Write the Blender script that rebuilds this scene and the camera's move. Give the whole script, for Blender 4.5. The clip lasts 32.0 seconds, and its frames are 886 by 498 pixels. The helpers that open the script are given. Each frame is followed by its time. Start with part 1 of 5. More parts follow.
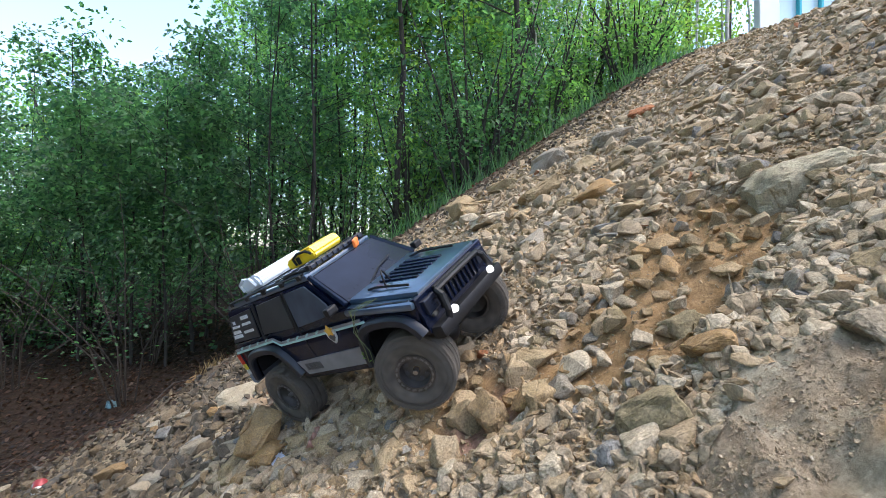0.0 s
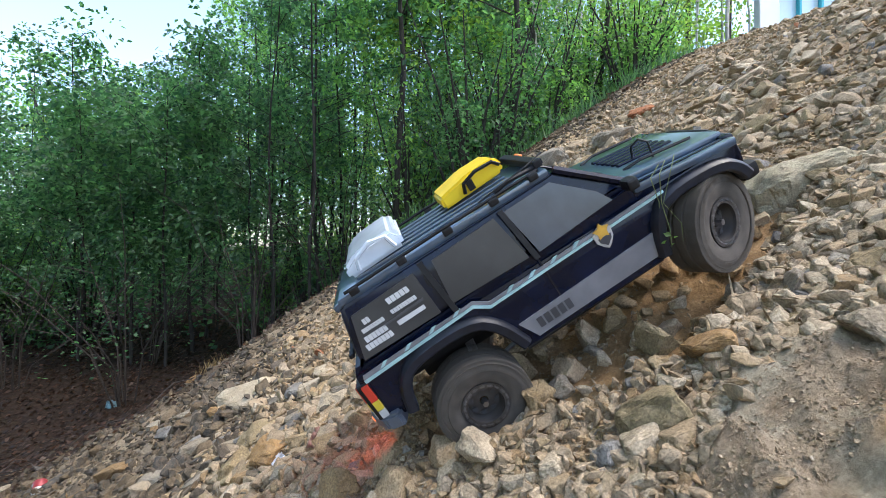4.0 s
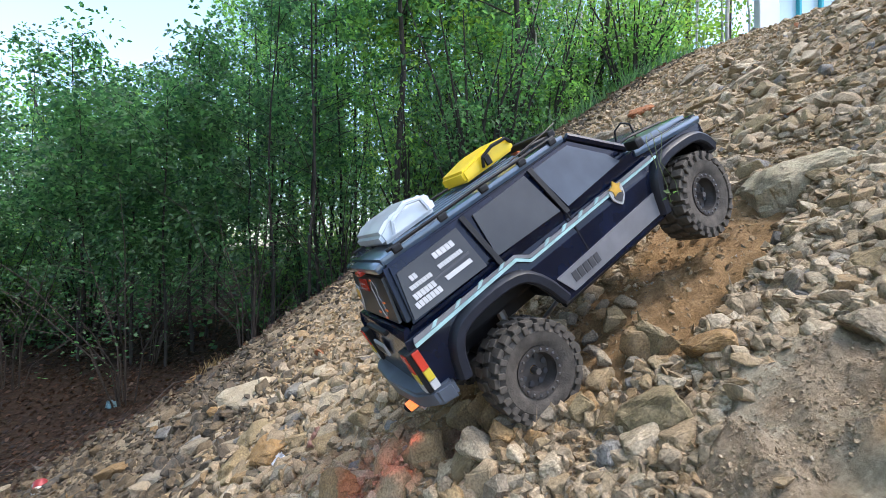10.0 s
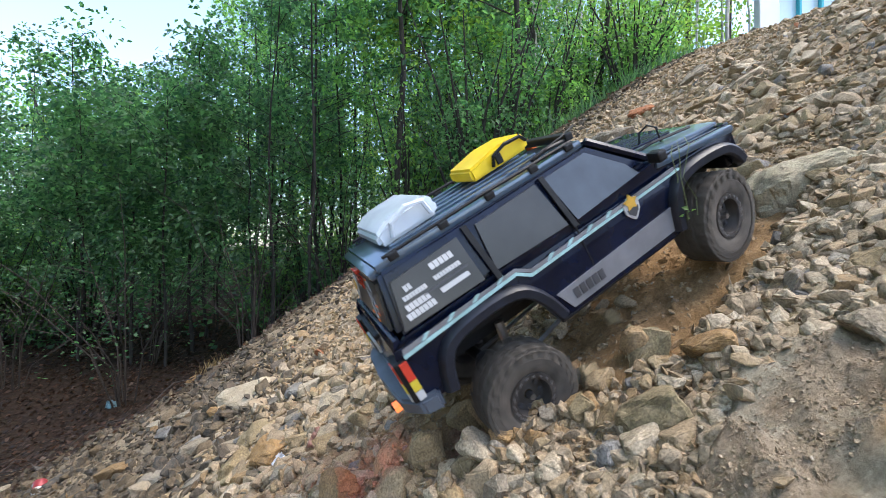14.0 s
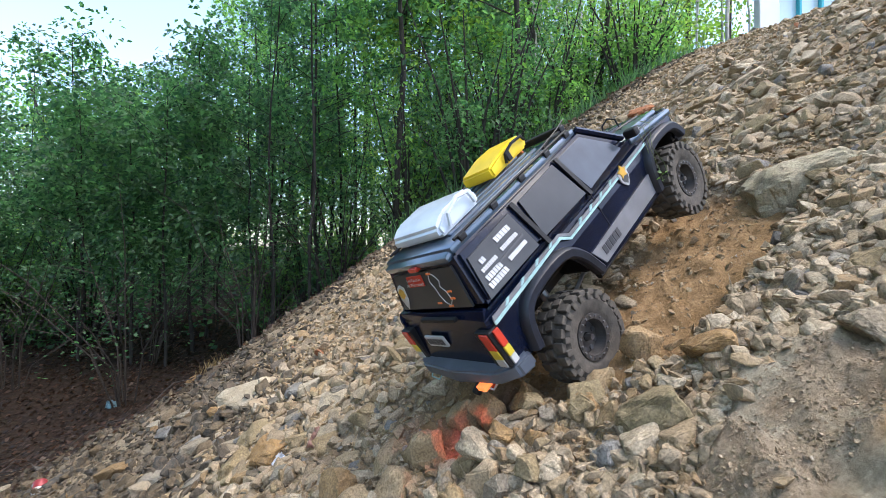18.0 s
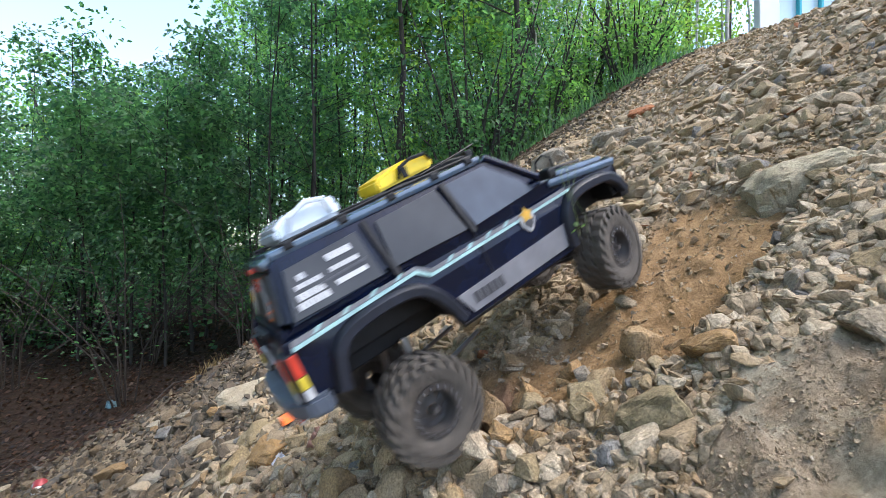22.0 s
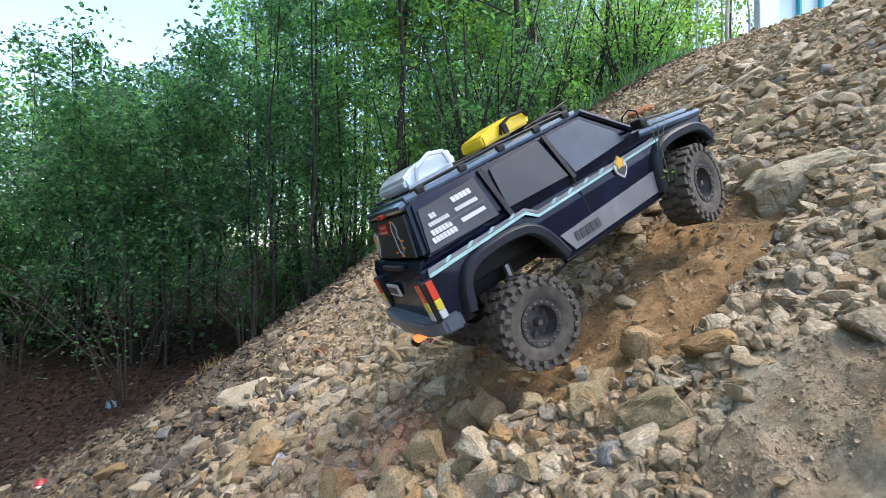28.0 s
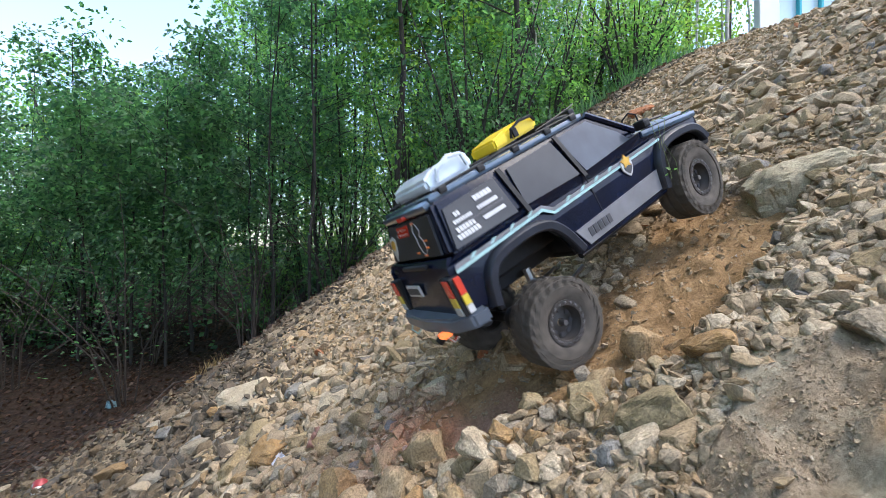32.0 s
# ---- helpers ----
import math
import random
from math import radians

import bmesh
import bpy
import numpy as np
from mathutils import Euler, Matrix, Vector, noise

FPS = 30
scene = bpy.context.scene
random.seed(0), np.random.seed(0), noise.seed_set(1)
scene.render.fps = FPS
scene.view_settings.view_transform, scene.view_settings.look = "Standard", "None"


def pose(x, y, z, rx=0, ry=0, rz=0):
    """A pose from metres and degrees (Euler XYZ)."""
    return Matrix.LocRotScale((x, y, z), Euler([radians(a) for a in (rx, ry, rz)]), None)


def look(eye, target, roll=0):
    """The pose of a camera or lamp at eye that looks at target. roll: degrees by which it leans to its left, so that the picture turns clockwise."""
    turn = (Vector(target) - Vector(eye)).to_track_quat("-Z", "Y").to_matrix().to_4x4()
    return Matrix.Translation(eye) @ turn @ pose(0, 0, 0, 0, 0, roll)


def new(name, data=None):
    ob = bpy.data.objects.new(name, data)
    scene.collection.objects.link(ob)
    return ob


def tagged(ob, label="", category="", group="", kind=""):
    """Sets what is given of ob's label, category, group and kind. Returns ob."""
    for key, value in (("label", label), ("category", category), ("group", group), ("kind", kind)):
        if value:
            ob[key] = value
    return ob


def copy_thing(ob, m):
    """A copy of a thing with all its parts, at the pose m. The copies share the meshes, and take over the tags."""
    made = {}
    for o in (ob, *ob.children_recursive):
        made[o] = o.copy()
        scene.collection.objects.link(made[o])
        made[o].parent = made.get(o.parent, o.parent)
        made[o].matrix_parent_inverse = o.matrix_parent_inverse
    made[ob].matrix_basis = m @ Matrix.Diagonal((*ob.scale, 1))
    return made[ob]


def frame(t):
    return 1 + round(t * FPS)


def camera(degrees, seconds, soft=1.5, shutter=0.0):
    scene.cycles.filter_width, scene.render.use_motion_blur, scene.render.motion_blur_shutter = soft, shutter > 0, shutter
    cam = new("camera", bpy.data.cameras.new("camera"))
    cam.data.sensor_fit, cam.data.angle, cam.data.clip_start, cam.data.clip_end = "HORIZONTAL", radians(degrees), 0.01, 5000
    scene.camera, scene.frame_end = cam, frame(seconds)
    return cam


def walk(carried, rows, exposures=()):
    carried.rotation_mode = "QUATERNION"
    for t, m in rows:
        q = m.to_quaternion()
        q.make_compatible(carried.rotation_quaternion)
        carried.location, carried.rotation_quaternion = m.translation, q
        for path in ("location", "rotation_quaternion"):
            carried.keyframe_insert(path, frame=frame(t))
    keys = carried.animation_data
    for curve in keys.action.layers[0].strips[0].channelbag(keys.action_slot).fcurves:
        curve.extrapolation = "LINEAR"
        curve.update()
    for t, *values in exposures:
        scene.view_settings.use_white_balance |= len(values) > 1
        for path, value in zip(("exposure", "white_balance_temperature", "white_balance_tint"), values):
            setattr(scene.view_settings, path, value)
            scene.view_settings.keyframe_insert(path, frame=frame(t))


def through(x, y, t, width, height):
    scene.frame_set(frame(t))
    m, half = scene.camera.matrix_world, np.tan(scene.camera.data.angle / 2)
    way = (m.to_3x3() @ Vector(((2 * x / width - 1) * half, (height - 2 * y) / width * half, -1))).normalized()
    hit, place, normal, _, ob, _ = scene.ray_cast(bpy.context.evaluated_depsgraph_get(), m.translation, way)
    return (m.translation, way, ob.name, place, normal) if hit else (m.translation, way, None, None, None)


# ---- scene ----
cam = camera(87.64, 32.0, soft=0.4, shutter=0.7)
walk(cam, [(0.0, pose(0, 0, 1.0, 90, 0, 0)), (32.0, pose(0, 0, 1.0, 90, 0, 0))], exposures=[(0.0, 2.12, 6430, 11), (32.0, 2.12, 6430, 11)])

# ---- light ----
SUN_UP, SUN_TURN = 64.0, 105.0   # degrees above the horizon; degrees from +y towards +x
world = bpy.data.worlds.new("sky")
scene.world = world
world.use_nodes = True
wn = world.node_tree.nodes
sky = wn.new("ShaderNodeTexSky")
sky.sky_type = "NISHITA"
sky.sun_disc = False
sky.sun_elevation = radians(SUN_UP)
sky.sun_rotation = radians(SUN_TURN)
sky.dust_density = 1.8
wn["Background"].inputs["Strength"].default_value = 0.135
world.node_tree.links.new(sky.outputs[0], wn["Background"].inputs["Color"])
sun = new("sun", bpy.data.lights.new("sun", "SUN"))
sun.data.energy = 0.75
sun.data.angle = radians(32.0)
sun.data.color = (1.0, 0.95, 0.86)
sun_from = Vector((math.sin(radians(SUN_TURN)) * math.cos(radians(SUN_UP)), math.cos(radians(SUN_TURN)) * math.cos(radians(SUN_UP)), math.sin(radians(SUN_UP))))
sun.matrix_basis = look(sun_from * 30, (0, 0, 0))


# ---- materials ----
def material(name, colour, rough=0.6, metal=0.0, vary=0.15, scale=40.0, bump=0.0, coat=0.0, spec=0.5, emit=0.0):
    m = bpy.data.materials.new(name)
    m.use_nodes = True
    n, l = m.node_tree.nodes, m.node_tree.links
    b = n["Principled BSDF"]
    b.inputs["Roughness"].default_value = rough
    b.inputs["Metallic"].default_value = metal
    b.inputs["Coat Weight"].default_value = coat
    b.inputs["Specular IOR Level"].default_value = spec
    if emit:
        b.inputs["Emission Color"].default_value = (*colour, 1)
        b.inputs["Emission Strength"].default_value = emit
    where = n.new("ShaderNodeTexCoord")
    noise_a = n.new("ShaderNodeTexNoise")
    noise_a.inputs["Scale"].default_value = scale
    noise_a.inputs["Detail"].default_value = 6
    l.new(where.outputs["Object"], noise_a.inputs["Vector"])
    ramp = n.new("ShaderNodeValToRGB")
    ramp.color_ramp.elements[0].position, ramp.color_ramp.elements[1].position = 0.3, 0.7
    ramp.color_ramp.elements[0].color = (*[c * (1 - vary) for c in colour], 1)
    ramp.color_ramp.elements[1].color = (*[min(1, c * (1 + vary)) for c in colour], 1)
    l.new(noise_a.outputs[0], ramp.inputs[0])
    l.new(ramp.outputs[0], b.inputs["Base Color"])
    if bump:
        bn = n.new("ShaderNodeBump")
        bn.inputs["Strength"].default_value = bump
        bn.inputs["Distance"].default_value = 0.002
        nb = n.new("ShaderNodeTexNoise")
        nb.inputs["Scale"].default_value = scale * 5
        nb.inputs["Detail"].default_value = 5
        l.new(where.outputs["Object"], nb.inputs["Vector"])
        l.new(nb.outputs[0], bn.inputs["Height"])
        l.new(bn.outputs[0], b.inputs["Normal"])
    return m


def stone_material(name, stops, island, rough=0.9, fine=70.0):
    """Stone whose tone differs from piece to piece, with mottling, dust and a grain."""
    m = bpy.data.materials.new(name)
    m.use_nodes = True
    n, l = m.node_tree.nodes, m.node_tree.links
    b = n["Principled BSDF"]
    b.inputs["Roughness"].default_value = rough
    b.inputs["Specular IOR Level"].default_value = 0.25
    pick = n.new("ShaderNodeNewGeometry") if island else n.new("ShaderNodeObjectInfo")
    ramp = n.new("ShaderNodeValToRGB")
    ramp.color_ramp.interpolation = "CONSTANT" if island else "LINEAR"
    while len(ramp.color_ramp.elements) < len(stops):
        ramp.color_ramp.elements.new(0.5)
    for e, (p, c) in zip(ramp.color_ramp.elements, stops):
        e.position, e.color = p, (*c, 1)
    l.new(pick.outputs["Random Per Island" if island else "Random"], ramp.inputs[0])
    where = n.new("ShaderNodeTexCoord")
    big = n.new("ShaderNodeTexNoise")
    big.inputs["Scale"].default_value, big.inputs["Detail"].default_value = 28.0, 8
    l.new(where.outputs["Object"], big.inputs["Vector"])
    stain = n.new("ShaderNodeMixRGB")
    stain.blend_type = "MULTIPLY"
    stain.inputs[0].default_value = 0.75
    tone = n.new("ShaderNodeValToRGB")
    tone.color_ramp.elements[0].position, tone.color_ramp.elements[1].position = 0.28, 0.72
    tone.color_ramp.elements[0].color, tone.color_ramp.elements[1].color = (0.58, 0.51, 0.41, 1), (1.22, 1.19, 1.13, 1)
    l.new(big.outputs[0], tone.inputs[0])
    l.new(ramp.outputs[0], stain.inputs[1])
    l.new(tone.outputs[0], stain.inputs[2])
    grain = n.new("ShaderNodeTexNoise")
    grain.inputs["Scale"].default_value, grain.inputs["Detail"].default_value = fine * 6, 8
    l.new(where.outputs["Object"], grain.inputs["Vector"])
    speck = n.new("ShaderNodeMixRGB")
    speck.blend_type = "OVERLAY"
    speck.inputs[0].default_value = 0.95
    l.new(stain.outputs[0], speck.inputs[1])
    l.new(grain.outputs[0], speck.inputs[2])
    dirt = n.new("ShaderNodeTexNoise")
    dirt.inputs["Scale"].default_value, dirt.inputs["Detail"].default_value, dirt.inputs["Roughness"].default_value = 75.0, 10, 0.75
    l.new(where.outputs["Object"], dirt.inputs["Vector"])
    spread = n.new("ShaderNodeValToRGB")
    spread.color_ramp.elements[0].position, spread.color_ramp.elements[1].position = 0.47, 0.66
    l.new(dirt.outputs[0], spread.inputs[0])
    earth = n.new("ShaderNodeMixRGB")
    earth.inputs[2].default_value = (0.24, 0.185, 0.125, 1)
    half = n.new("ShaderNodeMath")
    half.operation = "MULTIPLY"
    half.inputs[1].default_value = 0.5
    l.new(spread.outputs[0], half.inputs[0])
    l.new(half.outputs[0], earth.inputs[0])
    l.new(speck.outputs[0], earth.inputs[1])
    l.new(earth.outputs[0], b.inputs["Base Color"])
    layers = n.new("ShaderNodeTexNoise")
    layers.inputs["Scale"].default_value, layers.inputs["Detail"].default_value, layers.inputs["Roughness"].default_value = fine, 12, 0.72
    l.new(where.outputs["Object"], layers.inputs["Vector"])
    bn = n.new("ShaderNodeBump")
    bn.inputs["Strength"].default_value, bn.inputs["Distance"].default_value = 1.0, 0.006
    l.new(layers.outputs[0], bn.inputs["Height"])
    l.new(bn.outputs[0], b.inputs["Normal"])
    return m


def leaf_material(name, dark, light, through=(1.2, 1.8, 1.05)):
    m = bpy.data.materials.new(name)
    m.use_nodes = True
    n, l = m.node_tree.nodes, m.node_tree.links
    geo = n.new("ShaderNodeNewGeometry")
    ramp = n.new("ShaderNodeValToRGB")
    ramp.color_ramp.elements[0].color, ramp.color_ramp.elements[1].color = (*dark, 1), (*light, 1)
    l.new(geo.outputs["Random Per Island"], ramp.inputs[0])
    b = n["Principled BSDF"]
    b.inputs["Roughness"].default_value = 0.45
    l.new(ramp.outputs[0], b.inputs["Base Color"])
    tr = n.new("ShaderNodeBsdfTranslucent")
    warm = n.new("ShaderNodeMixRGB")
    warm.blend_type = "MULTIPLY"
    warm.inputs[0].default_value = 1.0
    warm.inputs[2].default_value = (*through, 1)
    l.new(ramp.outputs[0], warm.inputs[1])
    l.new(warm.outputs[0], tr.inputs["Color"])
    mix = n.new("ShaderNodeMixShader")
    mix.inputs[0].default_value = 0.62
    l.new(b.outputs[0], mix.inputs[1])
    l.new(tr.outputs[0], mix.inputs[2])
    l.new(mix.outputs[0], n["Material Output"].inputs["Surface"])
    return m


TAN, OCHRE, GREY, BLUE = (0.386, 0.304, 0.206), (0.316, 0.225, 0.128), (0.287, 0.259, 0.216), (0.189, 0.185, 0.180)
PALE, OLIVE, BROWN, RUST = (0.485, 0.409, 0.303), (0.287, 0.229, 0.139), (0.181, 0.114, 0.059), (0.278, 0.110, 0.050)
MIXED = [(0.0, TAN), (0.2, (0.331, 0.274, 0.201)), (0.36, (0.326, 0.264, 0.185)), (0.48, PALE), (0.58, OCHRE), (0.68, (0.380, 0.304, 0.211)), (0.82, OLIVE), (0.9, BLUE), (0.93, (0.341, 0.274, 0.195)), (0.993, RUST)]
M_RUBBLE = stone_material("rubble_stone", MIXED, True)
M_PALE = stone_material("pale_pebble", [(0.0, PALE), (0.25, (0.454, 0.369, 0.256)), (0.5, TAN), (0.7, (0.488, 0.426, 0.324)), (0.88, GREY), (0.94, OCHRE)], True)
# grey-brown stones, their colour darkened further for the shade of the wood
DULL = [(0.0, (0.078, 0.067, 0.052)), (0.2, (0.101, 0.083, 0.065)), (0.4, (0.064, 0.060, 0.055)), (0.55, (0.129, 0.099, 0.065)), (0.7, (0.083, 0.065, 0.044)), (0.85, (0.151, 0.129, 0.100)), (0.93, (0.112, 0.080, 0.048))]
M_DULL = stone_material("shaded_grey_stone", DULL, True)
M_STONE = {
    "t": stone_material("tan_stone", [(0.0, TAN), (0.5, (0.395, 0.299, 0.181)), (1.0, (0.320, 0.239, 0.136))], False),
    "o": stone_material("ochre_stone", [(0.0, OCHRE), (0.5, (0.352, 0.220, 0.100)), (1.0, (0.288, 0.200, 0.104))], False),
    "g": stone_material("grey_stone", [(0.0, GREY), (0.5, (0.257, 0.229, 0.185)), (1.0, (0.320, 0.270, 0.200))], False),
    "b": stone_material("blue_grey_stone", [(0.0, BLUE), (0.5, (0.267, 0.262, 0.252)), (1.0, (0.207, 0.205, 0.195))], False),
    "w": stone_material("pale_stone", [(0.0, PALE), (0.5, (0.491, 0.419, 0.313)), (1.0, (0.417, 0.354, 0.262))], False),
    "l": stone_material("olive_stone", [(0.0, OLIVE), (0.5, (0.299, 0.235, 0.136)), (1.0, (0.257, 0.220, 0.136))], False),
    "d": stone_material("brown_stone", [(0.0, BROWN), (0.5, (0.267, 0.179, 0.091)), (1.0, (0.213, 0.140, 0.072))], False),
    "r": stone_material("rusty_stone", [(0.0, RUST), (0.5, (0.363, 0.140, 0.063)), (1.0, (0.278, 0.110, 0.055))], False),
}
M_BOULDER = stone_material("boulder_stone", [(0.0, (0.40, 0.355, 0.255)), (1.0, (0.40, 0.355, 0.255))], False)
M_GRAVEL = stone_material("gravel_stone", [(0.0, (0.352, 0.249, 0.145)), (0.4, (0.385, 0.299, 0.191)), (0.7, (0.299, 0.220, 0.136)), (0.85, (0.427, 0.350, 0.246)), (0.95, (0.267, 0.249, 0.217))], True)
M_CLOD = stone_material("earth_clod", [(0.0, (0.36, 0.285, 0.20)), (0.4, (0.42, 0.345, 0.25)), (0.7, (0.33, 0.26, 0.18)), (0.9, (0.46, 0.40, 0.31))], True)
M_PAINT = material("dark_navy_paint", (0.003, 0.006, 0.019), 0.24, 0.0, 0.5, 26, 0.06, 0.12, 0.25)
# the navy paint on upward panels, sky reflection mixed into its colour
M_BLUE = material("sky_sheen_paint", (0.03, 0.06, 0.10), 0.28, 0.0, 0.3, 30, 0.0, 1.0, 0.7)
M_BLACK = material("black_plastic", (0.008, 0.008, 0.009), 0.5, 0.0, 0.4, 60, 0.15, 0.0, 0.3)
M_FLARE = material("dusty_black_flare", (0.011, 0.013, 0.020), 0.4, 0.0, 0.4, 60, 0.1, 0.0, 0.35)
M_RUBBER = material("dusty_tyre_rubber", (0.068, 0.058, 0.047), 0.9, 0.0, 0.4, 90, 0.4)
M_RIM = material("dark_rim_metal", (0.062, 0.056, 0.052), 0.5, 0.35, 0.4, 80)
M_STEEL = material("dull_steel", (0.28, 0.28, 0.29), 0.4, 1.0, 0.15, 60)
M_GLASS = material("smoked_grey_window", (0.038, 0.038, 0.038), 0.28, 0.0, 0.25, 22, 0.0, 0.1, 0.35)
# front side pane: the reflected sky is put into its base colour
M_PANE = material("sky_tinted_window", (0.055, 0.065, 0.082), 0.22, 0.0, 0.3, 18, 0.0, 0.15, 0.4)
M_SCREEN = material("dark_windscreen", (0.012, 0.015, 0.025), 0.1, 0.0, 0.4, 15, 0.0, 0.0, 0.3)
M_SKIRT = material("grey_sill_film", (0.165, 0.165, 0.175), 0.45, 0.0, 0.18, 35)
M_TEAL = material("pale_teal_stripe", (0.32, 0.50, 0.50), 0.4, 0.0, 0.2, 60)
M_YELLOW = material("yellow_plastic", (0.80, 0.56, 0.02), 0.35, 0.0, 0.12, 25)
M_CLEAR = material("milky_clear_plastic", (0.62, 0.68, 0.74), 0.22, 0.0, 0.12, 20, 0.0, 0.5)
M_RED = material("red_lens", (0.50, 0.045, 0.025), 0.25, 0.0, 0.15, 50)
M_AMBER = material("amber_lens", (0.55, 0.42, 0.04), 0.3, 0.0, 0.15, 50)
M_WHITE = material("white_film", (0.44, 0.44, 0.44), 0.45, 0.0, 0.1, 50)
M_LAMP = material("lamp_glow", (1.0, 0.97, 0.92), 0.3, 0.0, 0.02, 10, emit=1.2)
M_INK = material("dark_ink", (0.05, 0.05, 0.055), 0.5, 0.0, 0.2, 40)
M_GOLD = material("gold_badge", (0.62, 0.36, 0.06), 0.4, 0.2, 0.25, 90)
M_SILVER = material("silver_badge", (0.55, 0.55, 0.55), 0.4, 0.3, 0.2, 60)
M_BUMPER = material("grey_bumper", (0.085, 0.10, 0.125), 0.4, 0.0, 0.25, 30)
M_ORANGE = material("orange_plastic", (0.9, 0.22, 0.05), 0.4, 0.0, 0.1, 30)
M_GLOW = material("orange_glow", (1.0, 0.20, 0.05), 0.4, 0.0, 0.1, 30, emit=0.35)
M_LED = material("red_lamp_glow", (1.0, 0.13, 0.05), 0.4, 0.0, 0.02, 30, emit=140.0)
M_STEM = material("green_stem", (0.11, 0.14, 0.05), 0.6, 0.0, 0.3, 60)
M_TWIG = material("brown_twig_bark", (0.034, 0.025, 0.019), 0.95, 0.0, 0.4, 30, 0.4)
M_BARK = material("dark_bark", (0.026, 0.022, 0.018), 0.95, 0.0, 0.45, 14, 0.6)
M_BIRCH = material("pale_bark", (0.42, 0.40, 0.36), 0.85, 0.0, 0.4, 9, 0.4)
# one foliage in three tones: B darkened for shade, C brightened for sunlight
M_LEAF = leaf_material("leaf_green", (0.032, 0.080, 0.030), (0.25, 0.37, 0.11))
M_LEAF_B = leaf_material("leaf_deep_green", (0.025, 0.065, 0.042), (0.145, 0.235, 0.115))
M_LEAF_C = leaf_material("leaf_sunlit_green", (0.09, 0.14, 0.03), (0.28, 0.33, 0.075))
# brown leaves, with the shade under the canopy added to their colour
M_LITTER = leaf_material("shaded_fallen_leaf", (0.015, 0.010, 0.008), (0.13, 0.072, 0.046), (0.9, 0.8, 0.7))
M_STRAW = leaf_material("dry_straw", (0.20, 0.14, 0.07), (0.36, 0.27, 0.14), (1.1, 1.0, 0.8))


# ---- mesh helpers ----
def part(name, bm, mat, parent, label=""):
    """Links a bmesh as one mesh object under a thing or a part."""
    me = bpy.data.meshes.new(name)
    bmesh.ops.recalc_face_normals(bm, faces=bm.faces)
    bm.to_mesh(me)
    bm.free()
    me.materials.append(mat)
    ob = new(name, me)
    ob.parent = parent
    if label:
        ob["label"] = label
    return ob


def soft(ob, angle=40):
    for p in ob.data.polygons:
        p.use_smooth = True
    ob.data.set_sharp_from_angle(angle=radians(angle))
    return ob


def box(bm, c, s, rot=None, bevel=0.0):
    made = bmesh.ops.create_cube(bm, size=1.0)["verts"]
    m = Matrix.Translation(c) @ (rot or Matrix.Identity(4)) @ Matrix.Diagonal((*s, 1))
    bmesh.ops.transform(bm, matrix=m, verts=made)
    if bevel:
        edges = list({e for v in made for e in v.link_edges})
        bmesh.ops.bevel(bm, geom=edges, offset=bevel, segments=2, affect="EDGES", profile=0.6)
    return bm


def plate(bm, pts, step):
    """A prism from a loop of 3D points, thickened by the vector step."""
    a = [bm.verts.new(p) for p in pts]
    b = [bm.verts.new(Vector(p) + Vector(step)) for p in pts]
    bm.faces.new(a)
    bm.faces.new(b[::-1])
    for i in range(len(a)):
        j = (i + 1) % len(a)
        bm.faces.new((a[i], b[i], b[j], a[j]))
    return bm


def tube(bm, pts, radii, sides=8, closed=False):
    pts = [Vector(p) for p in pts]
    if not hasattr(radii, "__len__"):
        radii = [radii] * len(pts)
    rings = []
    for i, p in enumerate(pts):
        d = (pts[min(i + 1, len(pts) - 1)] - pts[max(i - 1, 0)]).normalized()
        u = d.orthogonal().normalized() if i == 0 else (u - d * u.dot(d)).normalized()
        v = d.cross(u)
        rings.append([bm.verts.new(p + radii[i] * (math.cos(a) * u + math.sin(a) * v)) for a in [2 * math.pi * k / sides for k in range(sides)]])
    for a, b in zip(rings, rings[1:]):
        for k in range(sides):
            bm.faces.new((a[k], a[(k + 1) % sides], b[(k + 1) % sides], b[k]))
    bm.faces.new(rings[0][::-1])
    bm.faces.new(rings[-1])
    return bm


def lathe(bm, profile, sides=32):
    """Turns a closed profile of (radius, y) about the y axis."""
    rings = [[bm.verts.new((r * math.cos(a), y, r * math.sin(a))) for r, y in profile] for a in [2 * math.pi * k / sides for k in range(sides)]]
    for i in range(sides):
        a, b = rings[i], rings[(i + 1) % sides]
        for k in range(len(profile)):
            j = (k + 1) % len(profile)
            bm.faces.new((a[k], a[j], b[j], b[k]))
    return bm


def joined(name, verts, faces, mat, smooth=False):
    """One mesh object from number arrays of triangles or quads."""
    me = bpy.data.meshes.new(name)
    k = faces.shape[1]
    me.vertices.add(len(verts))
    me.vertices.foreach_set("co", np.asarray(verts, dtype=np.float32).ravel())
    me.loops.add(faces.size)
    me.loops.foreach_set("vertex_index", faces.astype(np.int32).ravel())
    me.polygons.add(len(faces))
    me.polygons.foreach_set("loop_start", np.arange(0, faces.size, k, dtype=np.int32))
    me.update(calc_edges=True)
    me.polygons.foreach_set("use_smooth", [smooth] * len(faces))
    me.materials.append(mat)
    return new(name, me)


# ---- the ground ----
def clamp01(v):
    return np.clip(v, 0.0, 1.0)


def step(a, b, v):
    q = clamp01((v - a) / (b - a))
    return q * q * (3 - 2 * q)


